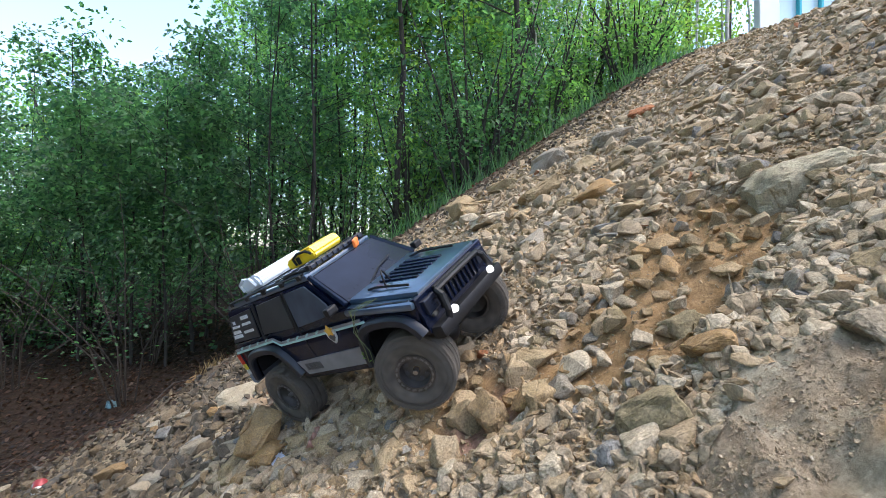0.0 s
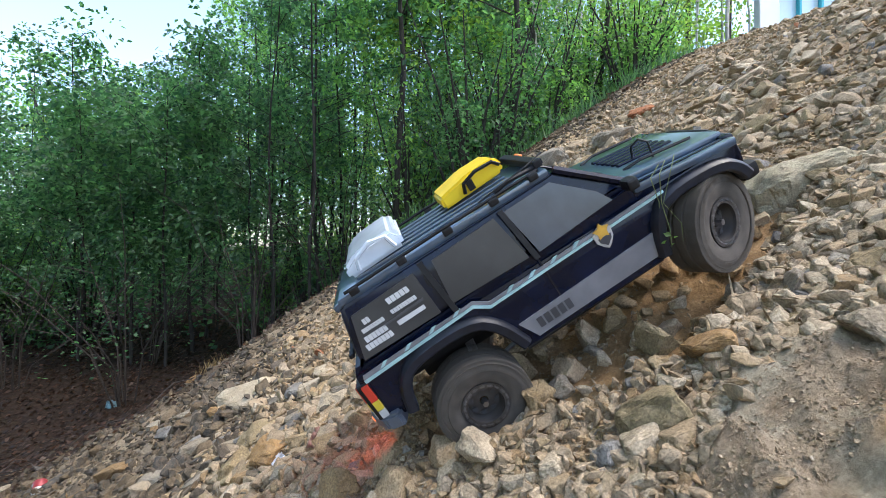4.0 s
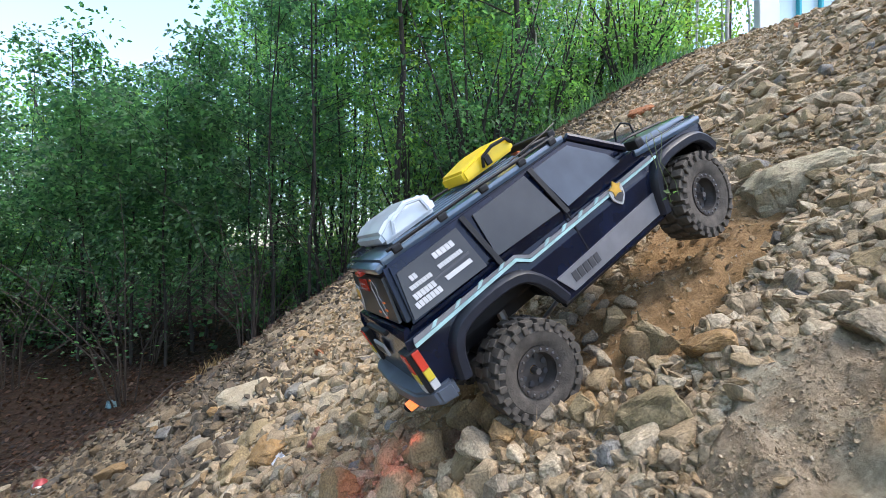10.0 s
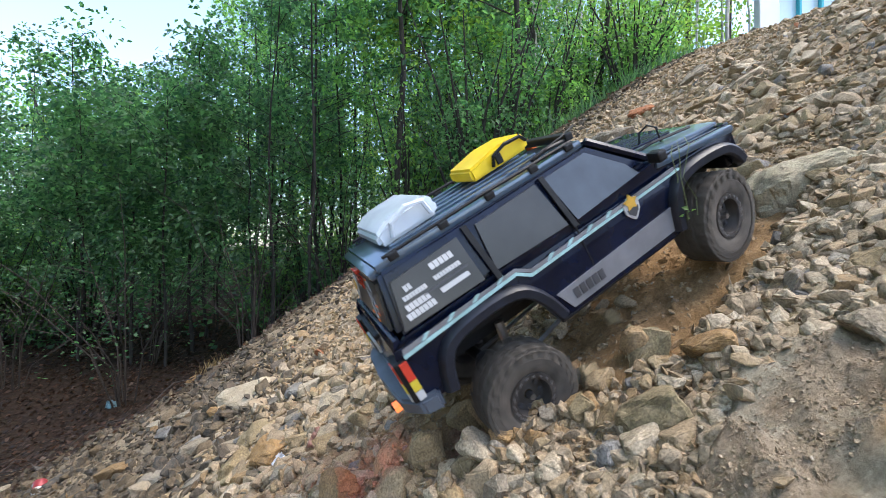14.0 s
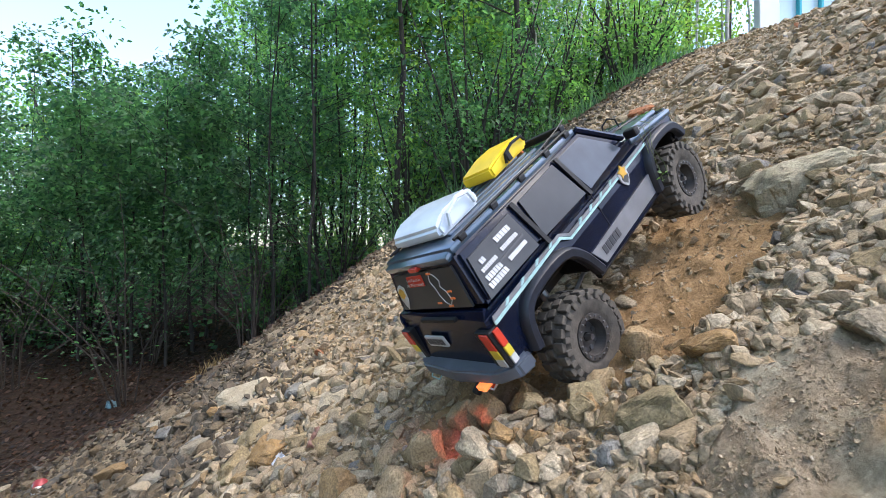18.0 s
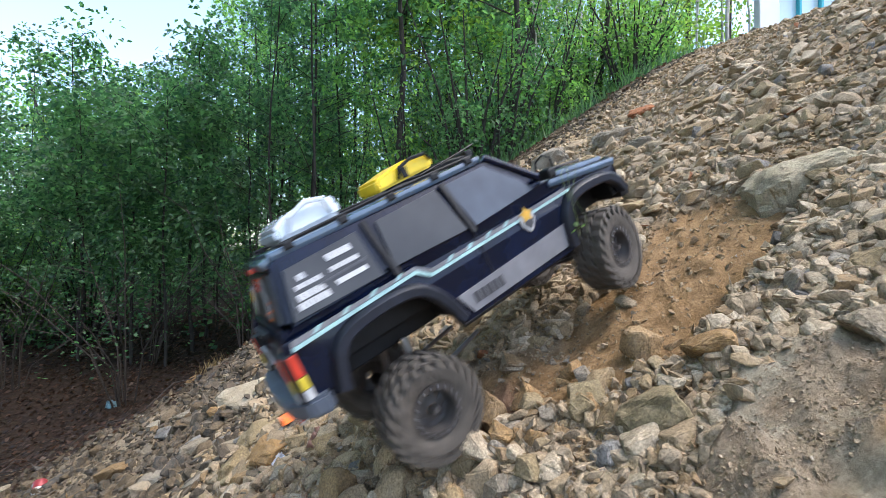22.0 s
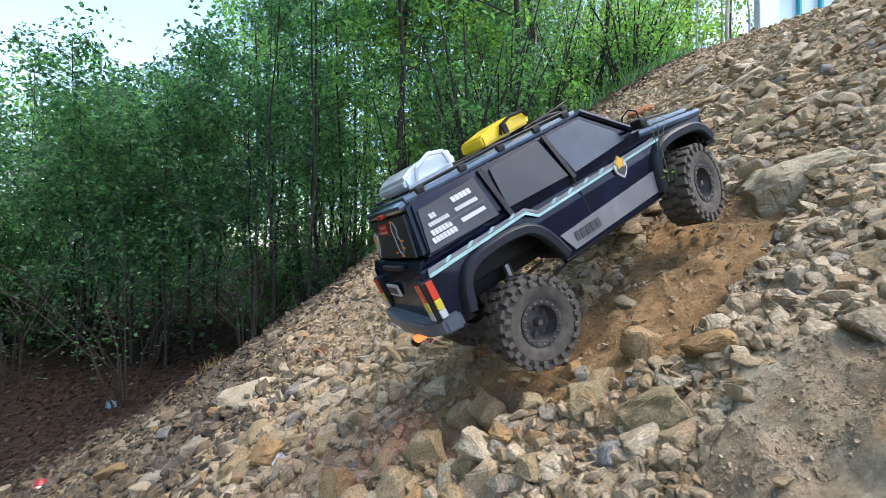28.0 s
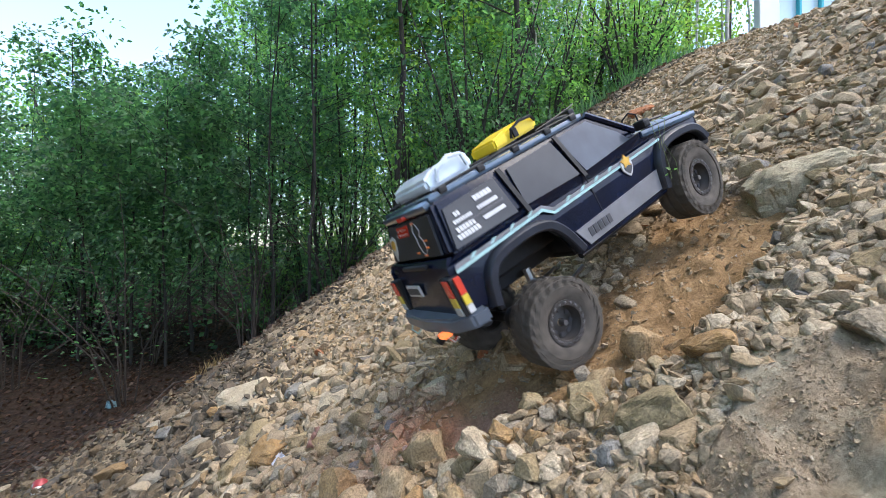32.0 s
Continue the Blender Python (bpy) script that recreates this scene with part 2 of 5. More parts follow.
def wobble(x, y, scale, seed):
    """Cheap smooth noise from sines."""
    r = np.random.RandomState(seed)
    out = 0
    for _ in range(7):
        a, k, p = r.uniform(0, 2 * np.pi), scale * r.uniform(0.6, 1.7), r.uniform(0, 6.28)
        out = out + np.sin((x * np.cos(a) + y * np.sin(a)) * k + p)
    return out / 7


def lumps(x, y, scale, seed, octaves=4):
    """Value noise in octaves, about -0.5 to 0.5: broken, crumbly relief."""
    out, amp = 0.0, 1.0
    for o in range(octaves):
        u, v = x * scale + 17.3 * o + seed, y * scale - 9.1 * o + 2.7 * seed
        i, j = np.floor(u), np.floor(v)
        p, q = u - i, v - j
        p, q = p * p * (3 - 2 * p), q * q * (3 - 2 * q)

        def cell(a, b):
            h = np.sin(a * 127.1 + b * 311.7 + seed * 74.7) * 43758.5453
            return h - np.floor(h)
        top = cell(i, j) * (1 - p) + cell(i + 1, j) * p
        low = cell(i, j + 1) * (1 - p) + cell(i + 1, j + 1) * p
        out = out + amp * (top * (1 - q) + low * q - 0.5)
        scale, amp = scale * 2.13, amp * 0.52
    return out


def edge_y(x):
    """How far back the rubble reaches."""
    return np.interp(x, [-4, -1.4, -0.9, -0.67, -0.24, 0.3, 0.9, 2, 5], [1.55, 1.66, 1.68, 1.9, 2.3, 2.5, 2.83, 3.4, 5.0])


def run(x):
    """The rise of the hill across: flat in the left, a steady slope, a flat top."""
    lo, hi, k = -1.75, 1.75, 0.25
    up = lo + k * np.log1p(np.exp(np.clip((x - lo) / k, -60, 60)))
    return hi - k * np.log1p(np.exp(np.clip((hi - up) / k, -60, 60)))


def channel(x, y):
    """1 in the scraped track of clay, 0 away from it."""
    best = np.full(np.shape(x), 9.0)
    for (ax, ay), (bx, by), wide in (((0.04, 0.575), (0.20, 0.555), 0.0), ((0.20, 0.555), (0.315, 0.610), 0.022), ((0.315, 0.610), (0.405, 0.680), 0.024)):
        q = clamp01(((x - ax) * (bx - ax) + (y - ay) * (by - ay)) / ((bx - ax) ** 2 + (by - ay) ** 2))
        best = np.minimum(best, np.hypot(x - ax - q * (bx - ax), y - ay - q * (by - ay)) - wide)
    return 1 - step(0.055, 0.10, best + 0.02 * wobble(x, y, 30, 12) + 0.02 * lumps(x, y, 40, 6))


def red_patch(x, y):
    """1 on a patch of redder ground among the stones."""
    return 1 - step(0.02, 0.075, np.hypot(x - 0.045, (y - 0.53) * 0.75) + 0.02 * wobble(x, y, 45, 13))


SOIL = ((0.573, 0.705, 0.075), (-0.44, 1.61, 0.22), (-0.20, 1.12, 0.11), (-0.14, 1.36, 0.14), (0.395, 0.66, 0.06), (0.30, 0.78, 0.05), (-0.30, 1.35, 0.16))


def soil(x, y):
    """1 on the bare patches of soil between the stones."""
    out = np.zeros(np.shape(x))
    for cx, cy, wide in SOIL:
        out = np.maximum(out, 1 - step(0.55, 1.15, np.hypot(x - cx, (y - cy) * 0.8) / wide + 0.9 * lumps(x, y, 14, 9)))
    return out


def bank(x, y):
    """1 on the smooth earth bank beside the camera."""
    w = 0.012 * wobble(x, y, 50, 14)
    side = step(-0.020, 0.015, x - 0.169 - 0.96 * (y - 0.31) + w)
    top = step(-0.015, 0.020, 0.407 - 0.30 * (x - 0.262) - y + w)
    return side * top * (1 - step(0.45, 0.8, x + 2 * w)) * step(-0.25, 0.05, y + 2 * w)


def height(x, y):
    x, y = np.asarray(x, float), np.asarray(y, float)
    ye = edge_y(x)
    back = np.minimum(y, ye)
    z = 0.597 * run(x) + 0.24 * back - 0.343 + 1.0
    past = np.maximum(0, y - ye)
    z = z - (0.04 + 0.18 * step(-0.9, -0.3, x)) * step(0.0, 0.9, past) + 0.03 * np.minimum(past, 40)
    z = z - 0.014 + bank(x, y) * (0.019 + 0.010 * wobble(x, y, 30, 21) + 0.020 * lumps(x, y, 34, 22, 5)) - 0.014 * channel(x, y)
    return z


def ground_z(x, y):
    near = 1 - step(4.0, 8.0, np.hypot(x, y))
    return height(x, y) + near * (0.010 * wobble(x, y, 18, 1) + 0.022 * lumps(x, y, 22, 1, 5) * (1 - 0.5 * bank(x, y)))


def axis(lo, hi, fine, far):
    mid = np.arange(lo, hi, fine)
    out, d, v = [], fine, hi
    while v < far:
        out.append(v)
        d *= 1.25
        v += d
    low, d, v = [], fine, lo
    while v > -far:
        d *= 1.25
        v -= d
        low.append(v)
    return np.concatenate([low[::-1], mid, out])


gx, gy = axis(-4.2, 1.9, 0.0125, 400.0), axis(0.1, 3.6, 0.0125, 400.0)
gx = np.concatenate([gx[gx < -0.05], np.arange(-0.05, 0.62, 0.0035), gx[gx > 0.62]])
gy = np.concatenate([gy[gy < 0.26], np.arange(0.26, 0.80, 0.0035), gy[gy > 0.80]])
GX, GY = np.meshgrid(gx, gy)
GZ = ground_z(GX, GY)
nx, ny = len(gx), len(gy)
i0 = (np.arange(ny - 1)[:, None] * nx + np.arange(nx - 1)[None, :]).ravel()


def ground_material():
    m = bpy.data.materials.new("earth")
    m.use_nodes = True
    n, l = m.node_tree.nodes, m.node_tree.links
    b = n["Principled BSDF"]
    b.inputs["Roughness"].default_value = 0.95
    b.inputs["Specular IOR Level"].default_value = 0.15
    where = n.new("ShaderNodeTexCoord")

    def mottled(lo, hi, scale):
        t = n.new("ShaderNodeTexNoise")
        t.inputs["Scale"].default_value, t.inputs["Detail"].default_value = scale, 10
        t.inputs["Roughness"].default_value = 0.65
        l.new(where.outputs["Object"], t.inputs["Vector"])
        r = n.new("ShaderNodeValToRGB")
        r.color_ramp.elements[0].position, r.color_ramp.elements[1].position = 0.32, 0.68
        r.color_ramp.elements[0].color, r.color_ramp.elements[1].color = (*lo, 1), (*hi, 1)
        l.new(t.outputs[0], r.inputs[0])
        return r.outputs[0]

    def over(base, top, name):
        a = n.new("ShaderNodeAttribute")
        a.attribute_name = name
        x = n.new("ShaderNodeMixRGB")
        l.new(a.outputs["Fac"], x.inputs[0])
        l.new(base, x.inputs[1])
        l.new(top, x.inputs[2])
        return x.outputs[0]

    c = mottled((0.20, 0.150, 0.098), (0.38, 0.300, 0.205), 38)
    c = over(c, mottled((0.215, 0.128, 0.057), (0.430, 0.275, 0.138), 30), "clay")
    c = over(c, mottled((0.261, 0.150, 0.100), (0.418, 0.264, 0.190), 40), "red")
    c = over(c, mottled((0.27, 0.20, 0.13), (0.48, 0.385, 0.27), 45), "bank")
    c = over(c, mottled((0.26, 0.165, 0.085), (0.44, 0.31, 0.18), 50), "ochre")
    c = over(c, mottled((0.28, 0.24, 0.165), (0.46, 0.405, 0.30), 60), "pale")
    # brown litter soil, painted near black to carry the trees' shade
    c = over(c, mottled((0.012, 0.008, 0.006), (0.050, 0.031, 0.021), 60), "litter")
    crumb = n.new("ShaderNodeTexNoise")
    crumb.inputs["Scale"].default_value, crumb.inputs["Detail"].default_value, crumb.inputs["Roughness"].default_value = 260, 8, 0.8
    l.new(where.outputs["Object"], crumb.inputs["Vector"])
    fine = n.new("ShaderNodeMixRGB")
    fine.blend_type = "OVERLAY"
    fine.inputs[0].default_value = 1.0
    l.new(c, fine.inputs[1])
    l.new(crumb.outputs[0], fine.inputs[2])
    l.new(fine.outputs[0], b.inputs["Base Color"])
    t = n.new("ShaderNodeTexNoise")
    t.inputs["Scale"].default_value, t.inputs["Detail"].default_value, t.inputs["Roughness"].default_value = 170, 12, 0.8
    l.new(where.outputs["Object"], t.inputs["Vector"])
    bn = n.new("ShaderNodeBump")
    bn.inputs["Strength"].default_value, bn.inputs["Distance"].default_value = 1.0, 0.007
    l.new(t.outputs[0], bn.inputs["Height"])
    l.new(bn.outputs[0], b.inputs["Normal"])
    return m


ground = joined("ground", np.stack([GX.ravel(), GY.ravel(), GZ.ravel()], 1), np.stack([i0, i0 + 1, i0 + nx + 1, i0 + nx], 1), ground_material(), True)
tagged(ground, "rubble hillside of pale earth and clay with leaf litter coloured darker for tree shade", "ground", kind="structure")


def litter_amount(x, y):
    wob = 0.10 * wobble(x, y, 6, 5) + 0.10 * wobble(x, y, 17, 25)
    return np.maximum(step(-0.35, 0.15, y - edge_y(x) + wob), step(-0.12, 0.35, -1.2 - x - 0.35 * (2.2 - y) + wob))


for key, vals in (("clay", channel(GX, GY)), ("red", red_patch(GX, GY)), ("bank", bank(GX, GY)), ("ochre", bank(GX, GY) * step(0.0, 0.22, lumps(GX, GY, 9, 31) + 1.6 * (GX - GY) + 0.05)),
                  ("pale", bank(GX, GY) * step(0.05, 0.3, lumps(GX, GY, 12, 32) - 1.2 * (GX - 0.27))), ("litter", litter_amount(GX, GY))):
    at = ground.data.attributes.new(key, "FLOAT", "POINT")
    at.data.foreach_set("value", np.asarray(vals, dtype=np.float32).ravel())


# ---- stones ----
def broken(r, cuts, rough=0):
    """A broken stone: an irregular hull with many faces; rough: how finely its faces are split and roughened."""
    bm = bmesh.new()
    for _ in range(7 + cuts):
        d = r.normal(size=3)
        d = np.sign(d) * np.abs(d / np.linalg.norm(d)) ** 0.62
        bm.verts.new(d / np.abs(d).max() ** 0.55 * r.uniform(0.82, 1.0))
    got = bmesh.ops.convex_hull(bm, input=bm.verts)
    bmesh.ops.delete(bm, geom=[g for g in {*got["geom_interior"], *got["geom_unused"]} if isinstance(g, bmesh.types.BMVert)], context="VERTS")
    if rough:
        bmesh.ops.dissolve_limit(bm, angle_limit=0.3, verts=bm.verts, edges=bm.edges)
        bmesh.ops.bevel(bm, geom=list(bm.edges), offset=0.10 if rough == 1 else 0.08, segments=1, affect="EDGES")
        bmesh.ops.triangulate(bm, faces=bm.faces)
        bmesh.ops.subdivide_edges(bm, edges=list(bm.edges), cuts=rough, use_grid_fill=True)
        off = Vector(r.uniform(-50, 50, 3))
        bm.normal_update()
        for v in bm.verts:
            v.co += v.normal * (0.11 * noise.fractal(v.co * 1.3 + off, 0.6, 2.1, 4) + 0.04 * noise.noise(v.co * 6 + off) + 0.016 * noise.noise(v.co * 17 + off))
    bmesh.ops.triangulate(bm, faces=bm.faces)
    bm.verts.index_update()
    v = np.array([q.co[:] for q in bm.verts])
    f = np.array([[q.index for q in g.verts] for g in bm.faces])
    bm.free()
    return v, f


rock_rng = np.random.RandomState(11)
SMALL = [broken(rock_rng, 3) for _ in range(16)]
MEDIUM = [broken(rock_rng, rock_rng.randint(4, 8)) for _ in range(40)]
WORN = [broken(rock_rng, rock_rng.randint(5, 9), 1) for _ in range(36)]


def heap(name, shapes, xs, ys, sizes, flat, sink, mat, r, label, category):
    """Many stones joined into one object."""
    vs, fs, count = [], [], 0
    zs = ground_z(xs, ys)
    for x, y, z, s in zip(xs, ys, zs, sizes):
        sh, faces = shapes[r.randint(len(shapes))]
        q = np.array([s * r.uniform(0.8, 1.4), s * r.uniform(0.65, 1.05), s * r.uniform(flat, 0.82)])
        m = np.array(Matrix.Rotation(-0.45, 3, "Y") @ Matrix.Rotation(r.normal(0, 0.55), 3, "X") @ Matrix.Rotation(r.normal(0, 0.55), 3, "Y") @ Matrix.Rotation(r.uniform(0, 6.28), 3, "Z"))
        vs.append((sh * q) @ m.T + (x, y, z + q[2] * sink))
        fs.append(faces + count)
        count += len(sh)
    ob = soft(joined(name, np.concatenate(vs), np.concatenate(fs), mat), 32)
    return tagged(ob, label, category, kind="stuff")


def scatter(r, n, keep):
    """Random spots on the rubble, denser near the camera, kept by chance keep(x, y)."""
    y = 0.25 + 2.9 * r.uniform(0, 1, n) ** 1.5
    x = r.uniform(-1, 1, n) * (0.25 + 1.0 * y)
    ok = (r.uniform(0, 1, n) < keep(x, y)) & (y < edge_y(x) + 0.25) & (x < 2.0)
    return x[ok], y[ok]


def on_rubble(x, y):
    return (1 - 0.93 * litter_amount(x, y)) * (1 - 0.995 * channel(x, y)) * (1 - bank(x, y)) * (1 - 0.6 * red_patch(x, y)) * (1 - 0.88 * soil(x, y)) * (0.55 + 0.45 * np.sign(wobble(x, y, 9, 8) + 0.25))


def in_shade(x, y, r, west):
    """Where the grey stones lie, shade put into their colour: the slope's foot and the wood's edge."""
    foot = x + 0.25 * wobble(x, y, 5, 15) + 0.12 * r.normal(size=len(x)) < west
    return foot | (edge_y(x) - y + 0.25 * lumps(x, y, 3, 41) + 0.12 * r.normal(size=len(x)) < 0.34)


xs, ys = scatter(rock_rng, 46000, on_rubble)
sz = np.clip(np.exp(rock_rng.normal(np.log(0.0092), 0.56, len(xs))), 0.0035, 0.036) * np.interp(ys, [0.3, 0.8, 1.2, 1.8, 2.6], [0.95, 1.0, 0.9, 0.75, 0.55])
sz = np.minimum(sz, 0.030 * np.maximum(ys, 0.4) * rock_rng.uniform(0.6, 1.0, len(sz)))
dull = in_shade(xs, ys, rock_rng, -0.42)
# the slope beside and behind the camera
wx, wy = rock_rng.uniform(-3.0, 3.4, 30000), rock_rng.uniform(-2.6, 3.2, 30000)
fade = 1 - step(1.2, 2.7, np.hypot(wx - 0.2, wy - 0.6) + 0.4 * wobble(wx, wy, 3, 27))
ok = (np.abs(wx) > 0.25 + wy) & (rock_rng.uniform(0, 1, len(wx)) < on_rubble(wx, wy) * fade)
wx, wy = wx[ok], wy[ok]
xs, ys, dull = np.concatenate([xs, wx]), np.concatenate([ys, wy]), np.concatenate([dull, wx + 0.3 * rock_rng.normal(size=len(wx)) < -0.7])
sz = np.concatenate([sz, np.clip(np.exp(rock_rng.normal(np.log(0.013), 0.45, len(wx))), 0.006, 0.034)])
big = (sz / np.maximum(ys, 0.3) > 0.0115) & (ys > 0.2)
for worn in (True, False):
    pick = (big == worn) & ~dull
    heap("rubble", WORN if worn else MEDIUM, xs[pick], ys[pick], sz[pick], 0.42, 0.22, M_RUBBLE, rock_rng, "loose broken tan and grey stones covering the hillside", "rubble")
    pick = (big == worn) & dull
    heap("grey_rubble", WORN if worn else MEDIUM, xs[pick], ys[pick], sz[pick], 0.42, 0.22, M_DULL, rock_rng, "grey and brown broken stones, coloured darker for the shade of the wood", "rubble")
n = 2600
ys = rock_rng.uniform(0.36, 0.74, n)
xs = rock_rng.uniform(0.55, 1.0, n) * ys
ok = rock_rng.uniform(0, 1, n) < (1 - channel(xs, ys)) * (1 - bank(xs, ys)) * (1 - soil(xs, ys)) * 0.8
xs, ys = xs[ok], ys[ok]
sz = np.clip(np.exp(rock_rng.normal(np.log(0.0085), 0.32, len(xs))), 0.004, 0.016)
heap("pebbles", WORN, xs, ys, sz, 0.45, 0.5, M_PALE, rock_rng, "pale rounded pebbles heaped beside the clay track", "pebbles")
xs, ys = scatter(rock_rng, 60000, lambda x, y: (1 - 0.85 * litter_amount(x, y)) * (1 - 0.985 * bank(x, y)) * (1 - 0.93 * channel(x, y)))
sz = np.clip(np.exp(rock_rng.normal(np.log(0.0045), 0.45, len(xs))), 0.0016, 0.012) * (0.7 + 0.4 * ys)
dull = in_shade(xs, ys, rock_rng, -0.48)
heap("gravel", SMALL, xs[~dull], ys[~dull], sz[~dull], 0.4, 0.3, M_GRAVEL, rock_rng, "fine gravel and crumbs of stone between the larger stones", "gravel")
heap("dark_gravel", SMALL, xs[dull], ys[dull], sz[dull], 0.4, 0.3, M_DULL, rock_rng, "grey-brown gravel and crumbs, coloured darker for the shade of the wood", "gravel")

n = 60000
ys = 0.28 + 0.75 * rock_rng.uniform(0, 1, n) ** 1.3
xs = rock_rng.uniform(-0.9, 1.02, n) * ys
sz = np.clip(np.exp(rock_rng.normal(np.log(0.0015), 0.55, n)), 0.0006, 0.0055) * (0.6 + 0.7 * ys)
ok = rock_rng.uniform(0, 1, n) > 0.8 * channel(xs, ys)
xs, ys, sz = xs[ok], ys[ok], sz[ok]
clod = rock_rng.uniform(0, 1, len(xs)) < 1.3 * bank(xs, ys)
heap("clods", SMALL, xs[clod], ys[clod], np.minimum(sz[clod] * 0.62, 0.0024), 0.7, -0.25, M_CLOD, rock_rng, "crumbs and clods of earth on the bank", "clods")
xs, ys, sz = xs[~clod], ys[~clod], sz[~clod]
heap("grit", SMALL, xs, ys, sz, 0.5, 0.25, M_GRAVEL, rock_rng, "crumbly grit and clods of earth on the slope", "grit")

# larger stones, each a thing: place, width, height, kind
STONES_A = [
    (0.479, 0.719, 0.028, 0.063, 'o'),
    (0.251, 0.436, 0.052, 0.045, 'o'),
    (0.185, 0.409, 0.065, 0.053, 'l'),
    (0.167, 0.387, 0.040, 0.034, 'w'),
    (0.195, 0.373, 0.037, 0.028, 't'),
    (0.139, 0.391, 0.024, 0.032, 'b'),
    (0.218, 0.427, 0.038, 0.025, 'w'),
    (0.402, 0.441, 0.038, 0.039, 'l'),
    (0.369, 0.394, 0.021, 0.034, 't'),
]
STONES_B = [
    (0.330, 0.356, 0.035, 0.046, 'g'),
    (0.287, 0.477, 0.028, 0.016, 'w'),
    (0.320, 0.442, 0.016, 0.036, 'w'),
    (0.370, 0.455, 0.021, 0.023, 'b'),
    (0.419, 0.461, 0.028, 0.017, 't'),
    (0.388, 0.539, 0.026, 0.022, 't'),
    (0.611, 0.907, 0.069, 0.058, 'l'),
    (0.605, 1.105, 0.032, 0.070, 'b'),
    (0.532, 1.111, 0.095, 0.052, 'w'),
    (0.347, 0.888, 0.059, 0.046, 'w'),
]
STONES_C = [
    (0.505, 0.812, 0.054, 0.038, 'g'),
    (0.140, 1.815, 0.240, 0.147, 't'),
    (0.252, 1.892, 0.148, 0.083, 'l'),
    (0.406, 1.795, 0.189, 0.114, 'g'),
    (0.309, 1.436, 0.169, 0.067, 't'),
    (0.139, 1.461, 0.143, 0.061, 'w'),
    (0.370, 1.091, 0.101, 0.064, 'o'),
    (0.582, 1.573, 0.150, 0.096, 'g'),
    (0.571, 1.310, 0.080, 0.064, 'g'),
    (0.972, 1.495, 0.106, 0.048, 'w'),
]
STONES_D = [
    (0.740, 1.068, 0.060, 0.060, 'w'),
    (0.802, 1.046, 0.051, 0.033, 't'),
    (0.707, 0.796, 0.039, 0.033, 'g'),
    (0.440, 1.403, 0.103, 0.069, 't'),
    (0.304, 1.148, 0.084, 0.048, 'l'),
    (0.540, 1.870, 0.101, 0.082, 't'),
    (0.526, 0.636, 0.026, 0.017, 't'),
    (0.096, 0.411, 0.030, 0.022, 'w'),
    (0.151, 0.356, 0.026, 0.022, 'w'),
    (0.127, 0.373, 0.026, 0.018, 't'),
]
STONES_E = [
    (0.072, 0.488, 0.031, 0.023, 't'),
    (0.091, 0.446, 0.026, 0.016, 'w'),
    (0.070, 0.419, 0.036, 0.023, 'w'),
    (0.044, 0.470, 0.035, 0.023, 't'),
    (0.100, 0.395, 0.024, 0.015, 't'),
    (0.148, 0.439, 0.027, 0.018, 't'),
    (0.171, 0.361, 0.019, 0.017, 't'),
    (-0.482, 1.145, 0.168, 0.084, 'w'),
    (-0.353, 0.793, 0.064, 0.058, 'l'),
]
STONES_F = [
    (-0.603, 0.968, 0.083, 0.052, 'g'),
    (-0.907, 1.178, 0.072, 0.052, 'd'),
    (-0.340, 0.872, 0.096, 0.064, 'l'),
    (-0.264, 0.849, 0.052, 0.042, 'g'),
    (-0.178, 0.694, 0.051, 0.031, 't'),
    (-0.233, 0.670, 0.049, 0.033, 'g'),
    (-0.566, 1.042, 0.056, 0.038, 'b'),
    (-0.732, 1.235, 0.054, 0.045, 'b'),
    (-0.723, 1.302, 0.064, 0.041, 'g'),
    (-0.170, 0.619, 0.038, 0.030, 't'),
]
STONES_G = [
    (-0.127, 0.631, 0.043, 0.031, 't'),
    (-0.066, 0.573, 0.056, 0.031, 't'),
    (-0.107, 0.568, 0.042, 0.025, 'w'),
    (-0.463, 0.986, 0.048, 0.036, 'b'),
    (-0.656, 1.301, 0.057, 0.045, 'g'),
    (-0.568, 1.149, 0.042, 0.037, 'o'),
    (-0.262, 1.022, 0.050, 0.033, 'w'),
    (-0.309, 0.994, 0.063, 0.036, 'b'),
    (-0.182, 0.855, 0.059, 0.031, 'g'),
    (-0.106, 0.701, 0.051, 0.034, 't'),
]
STONES_H = [
    (-1.024, 1.906, 0.047, 0.079, 'o'),
    (-0.011, 0.668, 0.041, 0.046, 'w'),
    (-0.026, 0.614, 0.068, 0.045, 't'),
    (0.004, 0.479, 0.029, 0.023, 'w'),
    (-0.030, 0.498, 0.028, 0.022, 't'),
]
STONES_I = [
    (-0.287, 0.771, 0.085, 0.061, 'o'),
    (0.750, 1.745, 0.090, 0.064, 'r'),
    (0.894, 1.363, 0.125, 0.047, 'w'),
    (-0.183, 0.634, 0.058, 0.023, 'r'),
    (0.693, 1.001, 0.061, 0.061, 't'),
    (0.764, 1.339, 0.098, 0.049, 't'),
    (0.849, 1.126, 0.083, 0.041, 't'),
    (0.988, 1.851, 0.136, 0.068, 'g'),
    (-0.543, 1.023, 0.075, 0.050, 'g'),
    (-0.820, 1.146, 0.084, 0.056, 'd'),
]

KIND_WORDS = {"t": "tan broken stone", "o": "rough ochre stone", "g": "grey broken stone", "b": "blue-grey slate slab", "w": "pale weathered stone",
              "l": "olive-tan flat stone slab", "d": "dark brown stone", "r": "rusty red stone"}


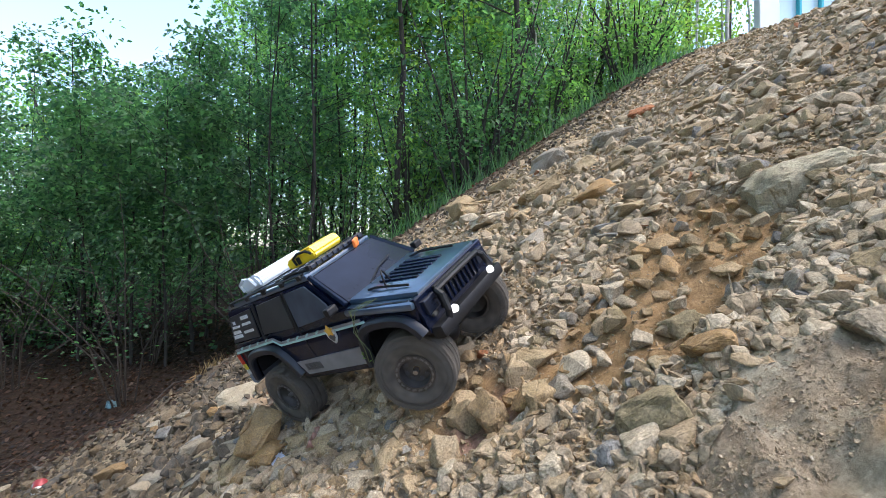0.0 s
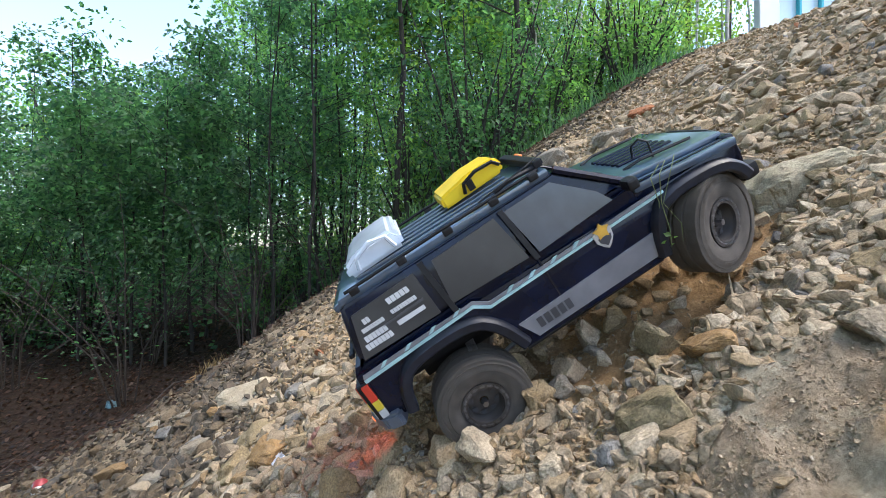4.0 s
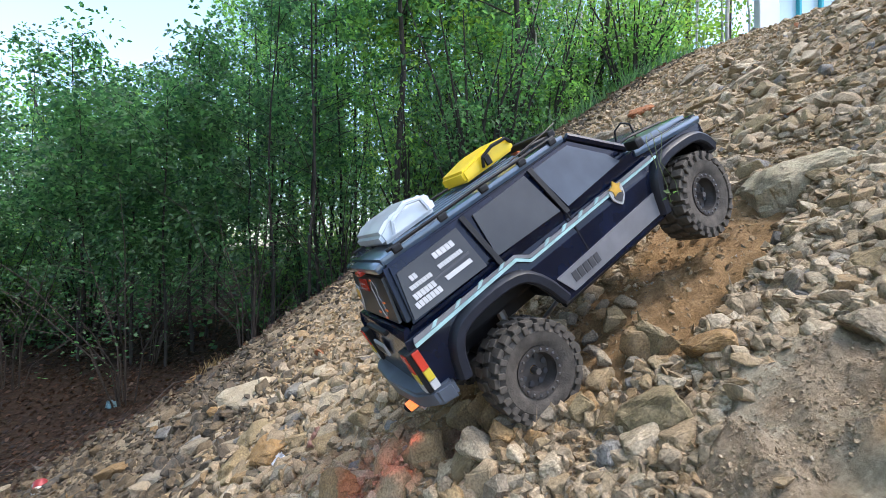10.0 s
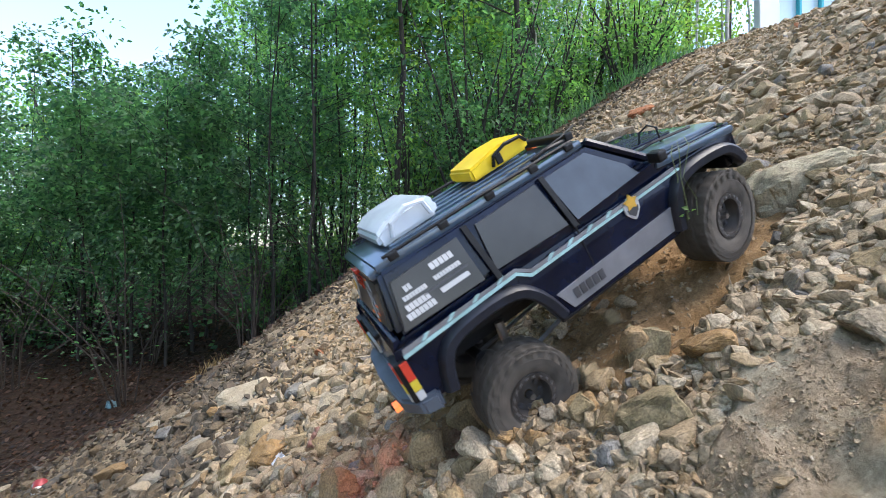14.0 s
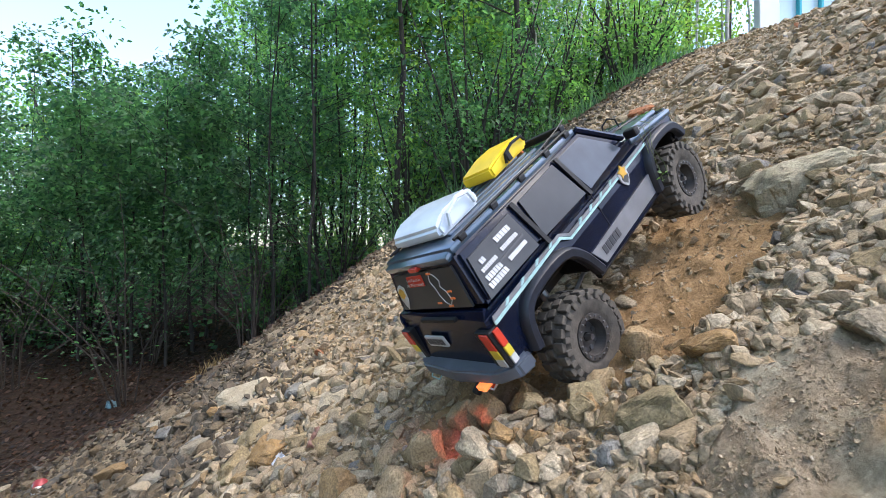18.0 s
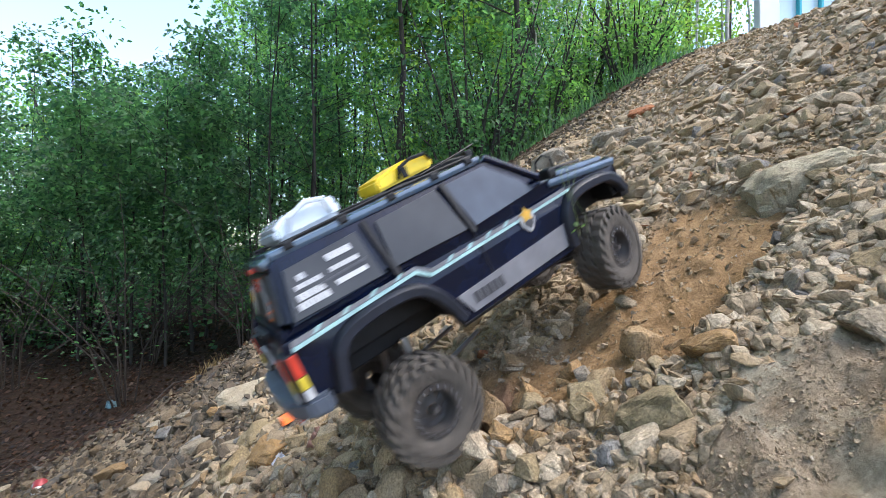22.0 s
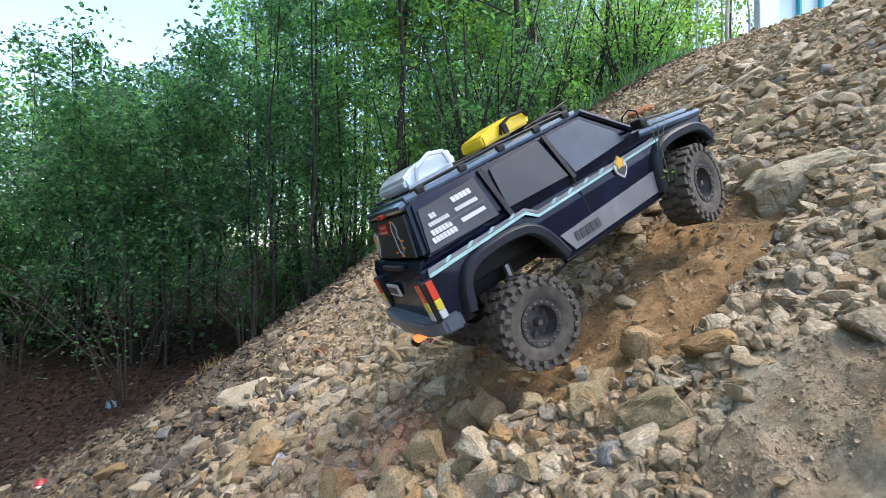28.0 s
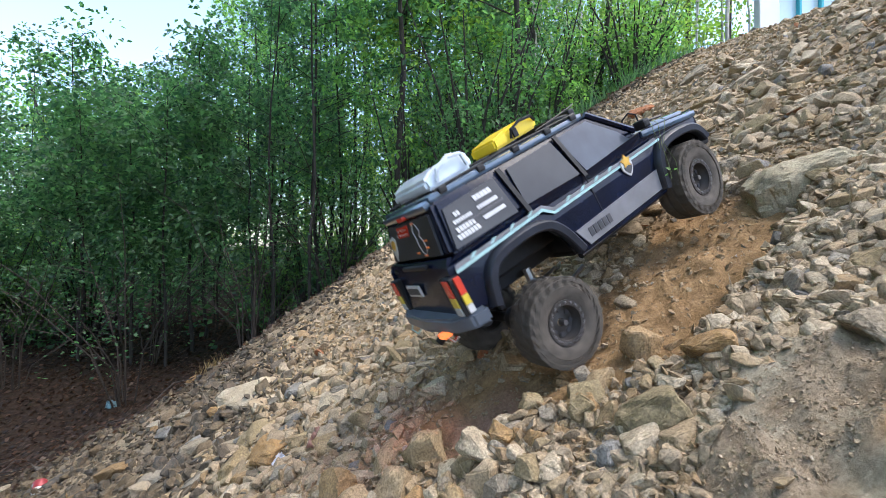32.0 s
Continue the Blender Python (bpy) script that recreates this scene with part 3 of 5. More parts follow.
def rock(x, y, w, h, kind, r, rough=4, cuts=6, low=0.08, words=" lying on the rubble slope"):
    sh, f = broken(r, cuts, rough)
    sh = sh - (sh.max(axis=0) + sh.min(axis=0)) / 2
    sh = sh / np.abs(sh).max(axis=0)
    h = h * 0.8
    q = np.array([w * 0.5, (0.3 * w + 0.25 * min(w, h)) * r.uniform(0.8, 1.1), h * 0.5])
    m = np.array(Matrix.Rotation(-0.4 + r.normal(0, 0.12), 3, "Y") @ Matrix.Rotation(r.normal(0, 0.2), 3, "X") @ Matrix.Rotation(r.normal(0, 0.3), 3, "Z"))
    ob = soft(joined("rock", (sh * q) @ m.T, f, M_STONE[kind]), 28)
    ob.location = (x, y, float(ground_z(x, y)) + h * 0.5 * low)
    tagged(ob, KIND_WORDS[kind] + words, "rock", "stones of the rubble slope")
    return ob


for batch in (STONES_A, STONES_B, STONES_C, STONES_D, STONES_E, STONES_F, STONES_G, STONES_H, STONES_I):
    for x, y, w, h, kind in batch:
        if w > 0.1 or channel(np.array(x), np.array(y)) < 0.5:
            rock(x, y, w, h, kind, rock_rng, 4, 9)
# the boulder above the clay track: broad, with a flat top and a steep face
sh, f = broken(np.random.RandomState(21), 16, 5)
sh = (sh - (sh.max(axis=0) + sh.min(axis=0)) / 2) / np.abs(sh).max(axis=0)
sh = np.sign(sh) * np.abs(sh) ** 0.86
turned = np.array(Matrix.Rotation(-0.28, 3, "Y") @ Matrix.Rotation(0.12, 3, "X") @ Matrix.Rotation(-0.35, 3, "Z"))
boulder = soft(joined("boulder", (sh * (0.066, 0.060, 0.046)) @ turned.T, f, M_BOULDER), 28)
boulder.location = (0.502, 0.655, float(ground_z(0.502, 0.655)) + 0.004)
tagged(boulder, "broad pale olive-grey boulder set in the rubble above the clay", "rock", "stones of the rubble slope")
# more stones of middling size
xs, ys = scatter(rock_rng, 900, on_rubble)
count = 0
for x, y in zip(xs, ys):
    if count >= 230:
        break
    if channel(np.array(x), np.array(y)) > 0.1:
        continue
    s = float(np.clip(np.exp(rock_rng.normal(np.log(0.042), 0.35)), 0.025, 0.08)) * float(np.interp(y, [0.3, 0.6, 1.0, 2.5], [0.5, 0.75, 0.95, 0.8]))
    rock(float(x), float(y), s, s * rock_rng.uniform(0.45, 0.8), ("ttttwwggobltt" if x > -0.35 else "ggdgbgdgwog")[rock_rng.randint(11)], rock_rng, 2, 6, 0.2)
    count += 1


# ---- woods ----
def leaf_cloud(centres, spread, count, size, r):
    """Folded leaf blades round the centres: arrays of points and quads."""
    pick = centres[r.randint(len(centres), size=count)]
    p = pick + r.normal(size=(count, 3)) * spread
    a = r.normal(size=(count, 3))
    a /= np.linalg.norm(a, axis=1)[:, None]
    a[:, 2] = a[:, 2] * 0.6 - 0.15
    b = np.cross(a, r.normal(size=(count, 3)))
    b /= np.linalg.norm(b, axis=1)[:, None] + 1e-9
    b[:, 2] *= 0.6
    s = size * r.uniform(0.6, 1.4, (count, 1))
    side = np.cross(a, b) * 0.25
    quad = np.stack([p - a * s, p - b * s * 0.75 + side * s, p + a * s, p + b * s * 0.75 + side * s], 1)
    return quad.reshape(-1, 3), np.arange(count * 4).reshape(-1, 4)


def leaf_sprays(centres, reach, count, size, r):
    """Leaves in flat, drooping sprays round the ends of the branches: arrays of points and quads."""
    centres = np.asarray(centres)
    k = len(centres)
    up = np.stack([r.normal(0, 0.38, k), r.normal(0, 0.38, k), np.ones(k)], 1)
    up /= np.linalg.norm(up, axis=1)[:, None]
    e1 = np.cross(up, r.normal(size=(k, 3)))
    e1 /= np.linalg.norm(e1, axis=1)[:, None]
    e2 = np.cross(up, e1)
    wide = reach * r.uniform(0.55, 1.35, k)
    i = r.randint(k, size=count)
    d, ang = wide[i] * np.sqrt(r.uniform(0, 1, count)), r.uniform(0, 6.2832, count)
    out = e1[i] * np.cos(ang)[:, None] + e2[i] * np.sin(ang)[:, None]
    p = centres[i] + out * d[:, None] + up[i] * r.normal(0, 0.16, (count, 1)) * reach
    p[:, 2] -= 0.45 * d * d / reach
    a = out * 0.8 + r.normal(0, 0.5, (count, 3))
    a[:, 2] -= 0.35
    a /= np.linalg.norm(a, axis=1)[:, None]
    n = up[i] + r.normal(0, 0.45, (count, 3))
    b = np.cross(n, a)
    b /= np.linalg.norm(b, axis=1)[:, None] + 1e-9
    s = size * r.uniform(0.6, 1.35, (count, 1))
    fold = np.cross(a, b) * 0.2
    quad = np.stack([p - a * s, p - b * s * 0.6 + fold * s - a * s * 0.1, p + a * s, p + b * s * 0.6 + fold * s - a * s * 0.1], 1)
    return quad.reshape(-1, 3), np.arange(count * 4).reshape(-1, 4)


def tree(kind, tall, thick, leaves, seed, mat, bark, first=0.25, leaf=0.06, wide=1.0):
    r = np.random.RandomState(seed)
    root = new(kind)
    root.empty_display_size = 0.2
    n = 9
    bend = np.cumsum(r.normal(0, 0.05, (n + 1, 2)), axis=0) * tall / 7
    pts = [Vector((bend[i][0] - bend[0][0], bend[i][1] - bend[0][1], -0.3 + (tall + 0.3) * i / n)) for i in range(n + 1)]
    bm = bmesh.new()
    tube(bm, pts, [thick * (1 - 0.85 * i / n) for i in range(n + 1)], 8)
    centres = []
    for k in range(15):
        q = first + (0.98 - first) * k / 14
        i = min(int(q * n), n - 1)
        base = pts[i].lerp(pts[i + 1], q * n - i)
        ang = r.uniform(0, 6.28)
        reach = wide * (1.35 - 0.9 * q) * r.uniform(0.6, 1.2) * tall / 6
        mid = base + Vector((math.cos(ang) * reach * 0.5, math.sin(ang) * reach * 0.5, reach * 0.25))
        tip = base + Vector((math.cos(ang) * reach, math.sin(ang) * reach, reach * r.uniform(0.2, 0.5)))
        tube(bm, [base, mid, tip], [thick * 0.32 * (1 - 0.6 * q), thick * 0.2, thick * 0.06], 5)
        for _ in range(3):
            root_at = base.lerp(tip, r.uniform(0.3, 0.8))
            end = root_at + Vector(r.normal(0, 0.3, 3)) * reach
            tube(bm, [root_at, end], [thick * 0.10, thick * 0.03], 3)
            centres.append(tuple(end))
        for w in (0.6, 1.0):
            c = base.lerp(tip, w)
            centres.append((c.x, c.y, c.z + r.normal(0, 0.08)))
    part("trunk", bm, bark, root)
    v, f = leaf_sprays(centres, 0.25 * wide * max(tall, 3.5) / 6, round(leaves * 0.98), leaf, r)
    crown = joined("crown", v, f, mat)
    crown.parent = root
    crown["kind"] = "stuff"
    return root


def settle(ob, x, y, turn):
    return pose(x, y, float(height(x, y)), 0, 0, turn)


WOODS = [  # height, and the tree
    (2.3, tree("young_tree", 2.3, 0.016, 3024, 27, M_LEAF_B, M_BARK, 0.40, 0.024, 1.6)),
    (3.0, tree("young_tree", 3.0, 0.019, 4032, 28, M_LEAF_B, M_BARK, 0.40, 0.025, 1.5)),
    (3.8, tree("young_tree", 3.8, 0.022, 4896, 25, M_LEAF_B, M_BARK, 0.38, 0.026, 1.35)),
    (4.8, tree("young_tree", 4.8, 0.025, 5400, 23, M_LEAF, M_BARK, 0.36, 0.026, 1.2)),
    (6.2, tree("young_tree", 6.2, 0.030, 6120, 21, M_LEAF, M_BARK, 0.34, 0.026, 1.1)),
    (7.2, tree("young_tree", 7.2, 0.034, 6480, 22, M_LEAF, M_BARK, 0.30, 0.026)),
    (8.5, tree("young_tree", 8.5, 0.038, 6480, 24, M_LEAF, M_BARK, 0.34, 0.027)),
    (10.5, tree("birch_tree", 10.5, 0.021, 5600, 26, M_LEAF_C, M_BIRCH, 0.30, 0.021)),
    (6.0, tree("sapling", 6.0, 0.017, 936, 41, M_LEAF, M_BARK, 0.30, 0.021, 0.8)),
    (3.4, tree("sapling", 3.4, 0.012, 648, 42, M_LEAF_B, M_BARK, 0.35, 0.02, 0.9)),
    (7.5, tree("sapling", 7.5, 0.020, 1080, 43, M_LEAF, M_BARK, 0.32, 0.021, 0.8)),
    (7.0, tree("young_tree", 7.0, 0.026, 8000, 44, M_LEAF_C, M_BARK, 0.16, 0.022, 1.1)),
]
wood_rng = np.random.RandomState(5)
spots = []
for tries in range(9000):
    if len(spots) >= 140:
        break
    y = 3.1 + 9.5 * wood_rng.uniform() ** 1.3
    x = wood_rng.uniform(-1.15, 0.67) * y
    if y < float(edge_y(x)) + 0.7 or x > 5.8 or (x < -1.3 and y < 3.7):
        continue
    if all((x - a) ** 2 + (y - b) ** 2 > 0.10 + 0.02 * y for a, b in spots):
        spots.append((x, y))
used = set()
for i, (x, y) in enumerate(spots):
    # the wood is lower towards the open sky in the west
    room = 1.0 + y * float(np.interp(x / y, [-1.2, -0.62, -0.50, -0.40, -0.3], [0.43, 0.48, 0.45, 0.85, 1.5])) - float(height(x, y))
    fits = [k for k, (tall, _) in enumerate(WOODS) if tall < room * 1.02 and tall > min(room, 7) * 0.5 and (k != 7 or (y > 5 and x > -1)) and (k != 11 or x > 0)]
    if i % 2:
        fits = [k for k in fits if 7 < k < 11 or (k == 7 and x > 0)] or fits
    # trees on the right take the leaf colour brightened for sunlight
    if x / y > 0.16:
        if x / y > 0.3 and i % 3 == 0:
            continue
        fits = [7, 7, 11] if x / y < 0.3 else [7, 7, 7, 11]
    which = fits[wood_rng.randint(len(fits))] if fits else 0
    src = WOODS[which][1]
    m = settle(src, x, y, wood_rng.uniform(0, 360))
    words = ("slender leafy young tree with a dark trunk in the woods", "pale-barked birch with bright leaves")[which == 7]
    if which in used:
        ob = copy_thing(src, m)
    else:
        ob, _ = src, used.add(which)
        ob.matrix_basis = m
    tagged(ob, words, "tree", "trees of the woods")
for k, (tall, src) in enumerate(WOODS):
    if k not in used:
        src.matrix_basis = settle(src, 0.5 + 0.5 * k, 12.5, 0)
        tagged(src, "slender leafy young tree with a dark trunk in the woods", "tree", "trees of the woods")


# unseen trees added west of the slope to block light from its foot
for k in range(22):
    x, y = -2.9 - 0.42 * (k % 7) - wood_rng.uniform(0, 0.3), -2.6 + 1.25 * (k // 7) + wood_rng.uniform(0, 0.8)
    src = WOODS[(2, 3, 4)[k % 3]][1]
    if -x > 1.25 * max(y, 0) + 1.2:
        tagged(copy_thing(src, settle(src, x, y, wood_rng.uniform(0, 360))), "slender leafy young tree with a dark trunk in the woods", "tree", "trees of the woods")


# taller trees, also added out of view, to shade the left of the rubble
for k, (x, y) in enumerate(((-3.3, 1.4), (-2.9, 0.7), (-2.7, 0.1), (-4.0, 1.9), (-3.7, 0.9), (-3.5, 0.2), (-2.8, -0.6))):
    src = WOODS[(6, 5)[k % 2]][1]
    tagged(copy_thing(src, settle(src, x, y, 50 * k)), "slender leafy young tree with a dark trunk in the woods", "tree", "trees of the woods")


def shrub(seed, mat):
    r = np.random.RandomState(seed)
    root = new("bush")
    bm = bmesh.new()
    centres = []
    for k in range(14):
        ang, reach = r.uniform(0, 6.28), r.uniform(0.15, 0.5)
        tip = Vector((math.cos(ang) * reach, math.sin(ang) * reach, r.uniform(0.5, 1.3)))
        tube(bm, [(0.3 * tip.x * 0.3, 0.3 * tip.y * 0.3, -0.1), tip * 0.5 + Vector((0, 0, 0.1)), tip], [0.012, 0.008, 0.003], 5)
        for w in (0.5, 0.75, 1.0):
            centres.append(tuple(tip * w))
    part("branchwork", bm, M_BARK, root)
    v, f = leaf_sprays(centres, 0.20, 1700, 0.017, r)
    crown = joined("foliage", v, f, mat)
    crown.parent = root
    crown["kind"] = "stuff"
    return root


BUSHES = [shrub(31, M_LEAF), shrub(32, M_LEAF_B), shrub(33, M_LEAF_C)]
bush_rng = np.random.RandomState(9)
made = 0
for tries in range(900):
    if made >= 46:
        break
    x = bush_rng.uniform(-5.5, 2.2)
    y = float(edge_y(x)) + bush_rng.uniform(0.4, 3.6)
    if x < -0.3 and (y < 4.4 or bush_rng.uniform() < 0.5):
        continue
    src = BUSHES[(2 if x > 0.8 and made % 4 == 0 else 1) if made > 2 and made % 2 else made % 2 if made > 2 else made]
    m = pose(x, y, float(height(x, y)), 0, 0, bush_rng.uniform(0, 360))
    ob = src if made < 3 else copy_thing(src, m)
    ob.matrix_basis = m
    tagged(ob, "leafy green undergrowth bush at the wood's edge", "bush", "undergrowth bushes")
    made += 1

def stem_clump(seed, tall):
    """A bare many-stemmed shrub with fine side twigs and a few leaves."""
    r = np.random.RandomState(seed)
    root = new("shrub_clump")
    centres = []
    for k in range(9):
        ang, lean = r.uniform(0, 6.28), r.uniform(0.1, 0.55) * tall
        x, y = math.cos(ang), math.sin(ang)
        h = tall * r.uniform(0.35, 1.0)
        pts = [Vector((0.05 * x, 0.05 * y, -0.08)), Vector((x * lean * 0.25, y * lean * 0.25, h * 0.35)), Vector((x * lean * 0.65 + r.normal(0, 0.03), y * lean * 0.65, h * 0.7)), Vector((x * lean * 1.1, y * lean * 1.1, h))]
        bm = bmesh.new()
        tube(bm, pts, [0.0055, 0.0045, 0.003, 0.0012], 5)
        for j in range(4):
            at = pts[1].lerp(pts[3], r.uniform(0, 0.9))
            end = at + Vector((r.normal(0, 0.16), r.normal(0, 0.16), r.uniform(0.0, 0.2)))
            tube(bm, [at, end], [0.003, 0.001], 3)
            centres.append(tuple(end))
        part("stem", bm, M_TWIG, root)
    v, f = leaf_cloud(np.array(centres), 0.08, 300, 0.013, r)
    crown = joined("foliage", v, f, M_LEAF_B)
    crown.parent = root
    crown["kind"] = "stuff"
    return root


CLUMPS = [stem_clump(61, 1.5), stem_clump(62, 1.1)]
for k, (x, y) in enumerate(((-1.95, 2.85), (-3.1, 3.3), (-2.5, 3.9), (-1.25, 3.0), (-3.9, 3.9), (-1.7, 4.2), (-0.75, 3.3), (-4.8, 4.6), (-2.9, 4.9), (-0.2, 3.6))):
    m = pose(x, y, float(height(x, y)), 0, 0, 67 * k)
    ob = CLUMPS[k] if k < 2 else copy_thing(CLUMPS[k % 2], m)
    ob.matrix_basis = m
    tagged(ob, "bare many-stemmed shrub rising from the leaf litter", "shrub", "shrubs of the forest floor")
tw = np.random.RandomState(71)
for k in range(26):
    x = tw.uniform(-3.2, 0.9)
    y = float(edge_y(x)) + tw.uniform(-0.1, 0.9)
    a, ln = tw.uniform(0, 6.28), tw.uniform(0.08, 0.26)
    pts = []
    for q in (0, 0.35, 0.7, 1.0):
        px, py = x + math.cos(a) * ln * q + tw.normal(0, 0.012), y + math.sin(a) * ln * q + tw.normal(0, 0.012)
        pts.append((px, py, float(ground_z(px, py)) + 0.008 + tw.uniform(0, 0.03)))
    bm = bmesh.new()
    tube(bm, pts, [0.003, 0.0025, 0.002, 0.001], 5)
    tagged(part("twig", bm, M_TWIG, None), "dead brown twig lying at the wood's edge", "twig", "fallen twigs")

# the far woods behind, and the fallen leaves and grass
far_rng = np.random.RandomState(14)
c = np.stack([far_rng.uniform(-30, 12, 700), far_rng.uniform(15, 26, 700), far_rng.uniform(-0.5, 1, 700)], 1)
c[:, 2] = height(c[:, 0], c[:, 1]) + 0.3 + far_rng.uniform(0, 1, 700) ** 0.8 * np.interp(c[:, 0] / c[:, 1], [-1.2, -0.95, -0.5, -0.35, 0.6], [6, 7, 7.5, 15, 8]) 
# the right part gets brighter leaf colour in place of sunlight
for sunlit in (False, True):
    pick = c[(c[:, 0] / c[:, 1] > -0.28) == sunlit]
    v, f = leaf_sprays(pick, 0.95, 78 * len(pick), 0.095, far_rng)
    tagged(joined("far_woods", v, f, M_LEAF_C if sunlit else M_LEAF), ("distant leafy woods with light between the leaves", "leaves of the distant woods in a brighter green standing in for sunlight")[sunlit], "woods", kind="stuff")
c = np.stack([far_rng.uniform(-12, 7, 300), far_rng.uniform(13, 17, 300), np.zeros(300)], 1)
c[:, 2] = height(c[:, 0], c[:, 1]) + far_rng.uniform(0, 1, 300) * 5.5
v, f = leaf_sprays(c, 0.8, 26000, 0.07, far_rng)
tagged(joined("middle_woods", v, f, M_LEAF_C), "leaves of the low trees behind, sunlight put into their green", "woods", kind="stuff")
c = np.stack([far_rng.uniform(-16, 7, 500), far_rng.uniform(9, 15, 500), np.zeros(500)], 1)
c[:, 2] = height(c[:, 0], c[:, 1]) + far_rng.uniform(0, 1, 500) ** 1.5 * 2.2
low = np.stack([far_rng.uniform(-8.5, -0.8, 260), far_rng.uniform(4.6, 9, 260), np.zeros(260)], 1)
low[:, 2] = height(low[:, 0], low[:, 1]) + far_rng.uniform(0, 1, 260) ** 1.6 * 1.3
c = np.concatenate([c, low])
v, f = leaf_sprays(c, 0.42, 40000, 0.036, far_rng)
tagged(joined("undergrowth", v, f, M_LEAF_B), "dense green undergrowth below the trees", "undergrowth", kind="stuff")
bm = bmesh.new()
for k in range(70):
    x, y = far_rng.uniform(-22, 9), far_rng.uniform(13, 25)
    z = float(height(x, y))
    top = 5.5 if x / y < -0.38 else 11
    tube(bm, [(x, y, z - 0.3), (x + far_rng.normal(0, 0.3), y, z + top / 2), (x + far_rng.normal(0, 0.6), y, z + top)], [0.09, 0.07, 0.03], 6)
tagged(part("far_trunks", bm, M_BARK, None), "dark slender trunks deep in the woods", "tree trunks", kind="stuff")

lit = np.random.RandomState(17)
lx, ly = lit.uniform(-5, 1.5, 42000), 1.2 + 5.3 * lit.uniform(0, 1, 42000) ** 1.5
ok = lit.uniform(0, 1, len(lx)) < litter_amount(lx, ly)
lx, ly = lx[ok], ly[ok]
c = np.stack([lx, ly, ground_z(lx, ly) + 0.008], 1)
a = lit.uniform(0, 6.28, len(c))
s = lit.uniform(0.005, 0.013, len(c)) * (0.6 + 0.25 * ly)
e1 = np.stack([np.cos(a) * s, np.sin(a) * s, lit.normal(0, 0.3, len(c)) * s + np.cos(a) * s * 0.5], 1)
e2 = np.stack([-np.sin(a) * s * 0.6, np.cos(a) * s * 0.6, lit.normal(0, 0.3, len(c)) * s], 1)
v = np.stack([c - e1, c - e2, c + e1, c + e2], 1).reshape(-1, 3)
tagged(joined("leaf_litter", v, np.arange(len(v)).reshape(-1, 4), M_LITTER), "brown fallen leaves, coloured darker for the shade under the trees", "leaf litter", kind="stuff")

gr = np.random.RandomState(19)
gx1 = gr.uniform(-3.5, 2.2, 9000)
gy1 = edge_y(gx1) + np.abs(gr.normal(0.15, 0.45, 9000))
ok = (wobble(gx1, gy1, 3.5, 6) > np.where(gx1 < -0.5, 0.9, -0.25))
gx1, gy1 = gx1[ok], gy1[ok]
base = np.stack([gx1, gy1, height(gx1, gy1) - 0.02], 1)
a, hgt = gr.uniform(0, 6.28, len(base)), gr.uniform(0.04, 0.17, len(base))
w = np.stack([np.cos(a), np.sin(a), 0 * a], 1) * 0.004
tip = base + np.stack([gr.normal(0, 0.3, len(base)) * hgt, gr.normal(0, 0.3, len(base)) * hgt, hgt], 1)
v = np.stack([base - w, base + w, tip + w * 0.15, tip - w * 0.15], 1).reshape(-1, 3)
tagged(joined("grass", v, np.arange(len(v)).reshape(-1, 4), M_LEAF_B), "green grass along the edge of the woods", "grass", kind="stuff")

tf = np.random.RandomState(23)
base = np.stack([-0.90 + tf.normal(0, 0.022, 160), 1.78 + tf.normal(0, 0.03, 160), np.zeros(160)], 1)
base[:, 2] = ground_z(base[:, 0], base[:, 1]) - 0.005
a, hgt = tf.uniform(0, 6.28, 160), tf.uniform(0.02, 0.07, 160)
w = np.stack([np.cos(a), np.sin(a), 0 * a], 1) * 0.0016
tip = base + np.stack([tf.normal(0, 0.35, 160) * hgt, tf.normal(0, 0.35, 160) * hgt, hgt], 1)
v = np.stack([base - w, base + w, tip + w * 0.15, tip - w * 0.15], 1).reshape(-1, 3)
tagged(joined("dry_grass_tuft", v, np.arange(len(v)).reshape(-1, 4), M_STRAW), "small tuft of dry straw-coloured grass in the rubble", "grass tuft")


# ---- the white building on the hilltop ----
def hilltop_building():
    root = new("white_building")
    root.location = (3.43, 5.0, 2.2)
    bm = bmesh.new()
    box(bm, (0.11, 0.05, 1.2), (0.22, 0.10, 3.4), None, 0.01)
    part("wall", bm, material("white_render", (0.8, 0.8, 0.8), 0.8, 0, 0.05, 3, 0.2), root)
    teal = material("turquoise_frame", (0.04, 0.40, 0.48), 0.4, 0, 0.1, 8)
    bm = bmesh.new()
    plate(bm, [(0.22, 0.1, 2.9), (2.4, 0.1, 2.9), (2.4, 0.1, -0.5), (0.22, 0.1, -0.5)], (0, 0.04, 0))
    part("glazing", bm, material("pale_glazing", (0.6, 0.72, 0.78), 0.15, 0, 0.1, 2), root)
    for k in range(8):
        bm = bmesh.new()
        box(bm, (0.24 + k * 0.24, 0.07, 1.2), (0.025, 0.05, 3.4))
        part("glazing_bar", bm, teal, root)
    for z in (0.2, 0.45, 0.7, 1.2, 1.7):
        bm = bmesh.new()
        box(bm, (1.3, 0.072, z), (2.1, 0.04, 0.02))
        part("glazing_rail", bm, teal, root)
    bm = bmesh.new()
    box(bm, (1.2, 0.1, 2.95), (2.4, 0.3, 0.1), None, 0.01)
    part("roof", bm, teal, root)
    tagged(root, "white building with turquoise window frames on the hilltop", "building")


hilltop_building()


# ---- the radio-controlled truck (x forward, y left, z up, metres) ----
truck = new("toy_truck")
truck.empty_display_size = 0.05
tagged(truck, "dusty dark navy radio-controlled off-road truck climbing the rubble", "toy truck")
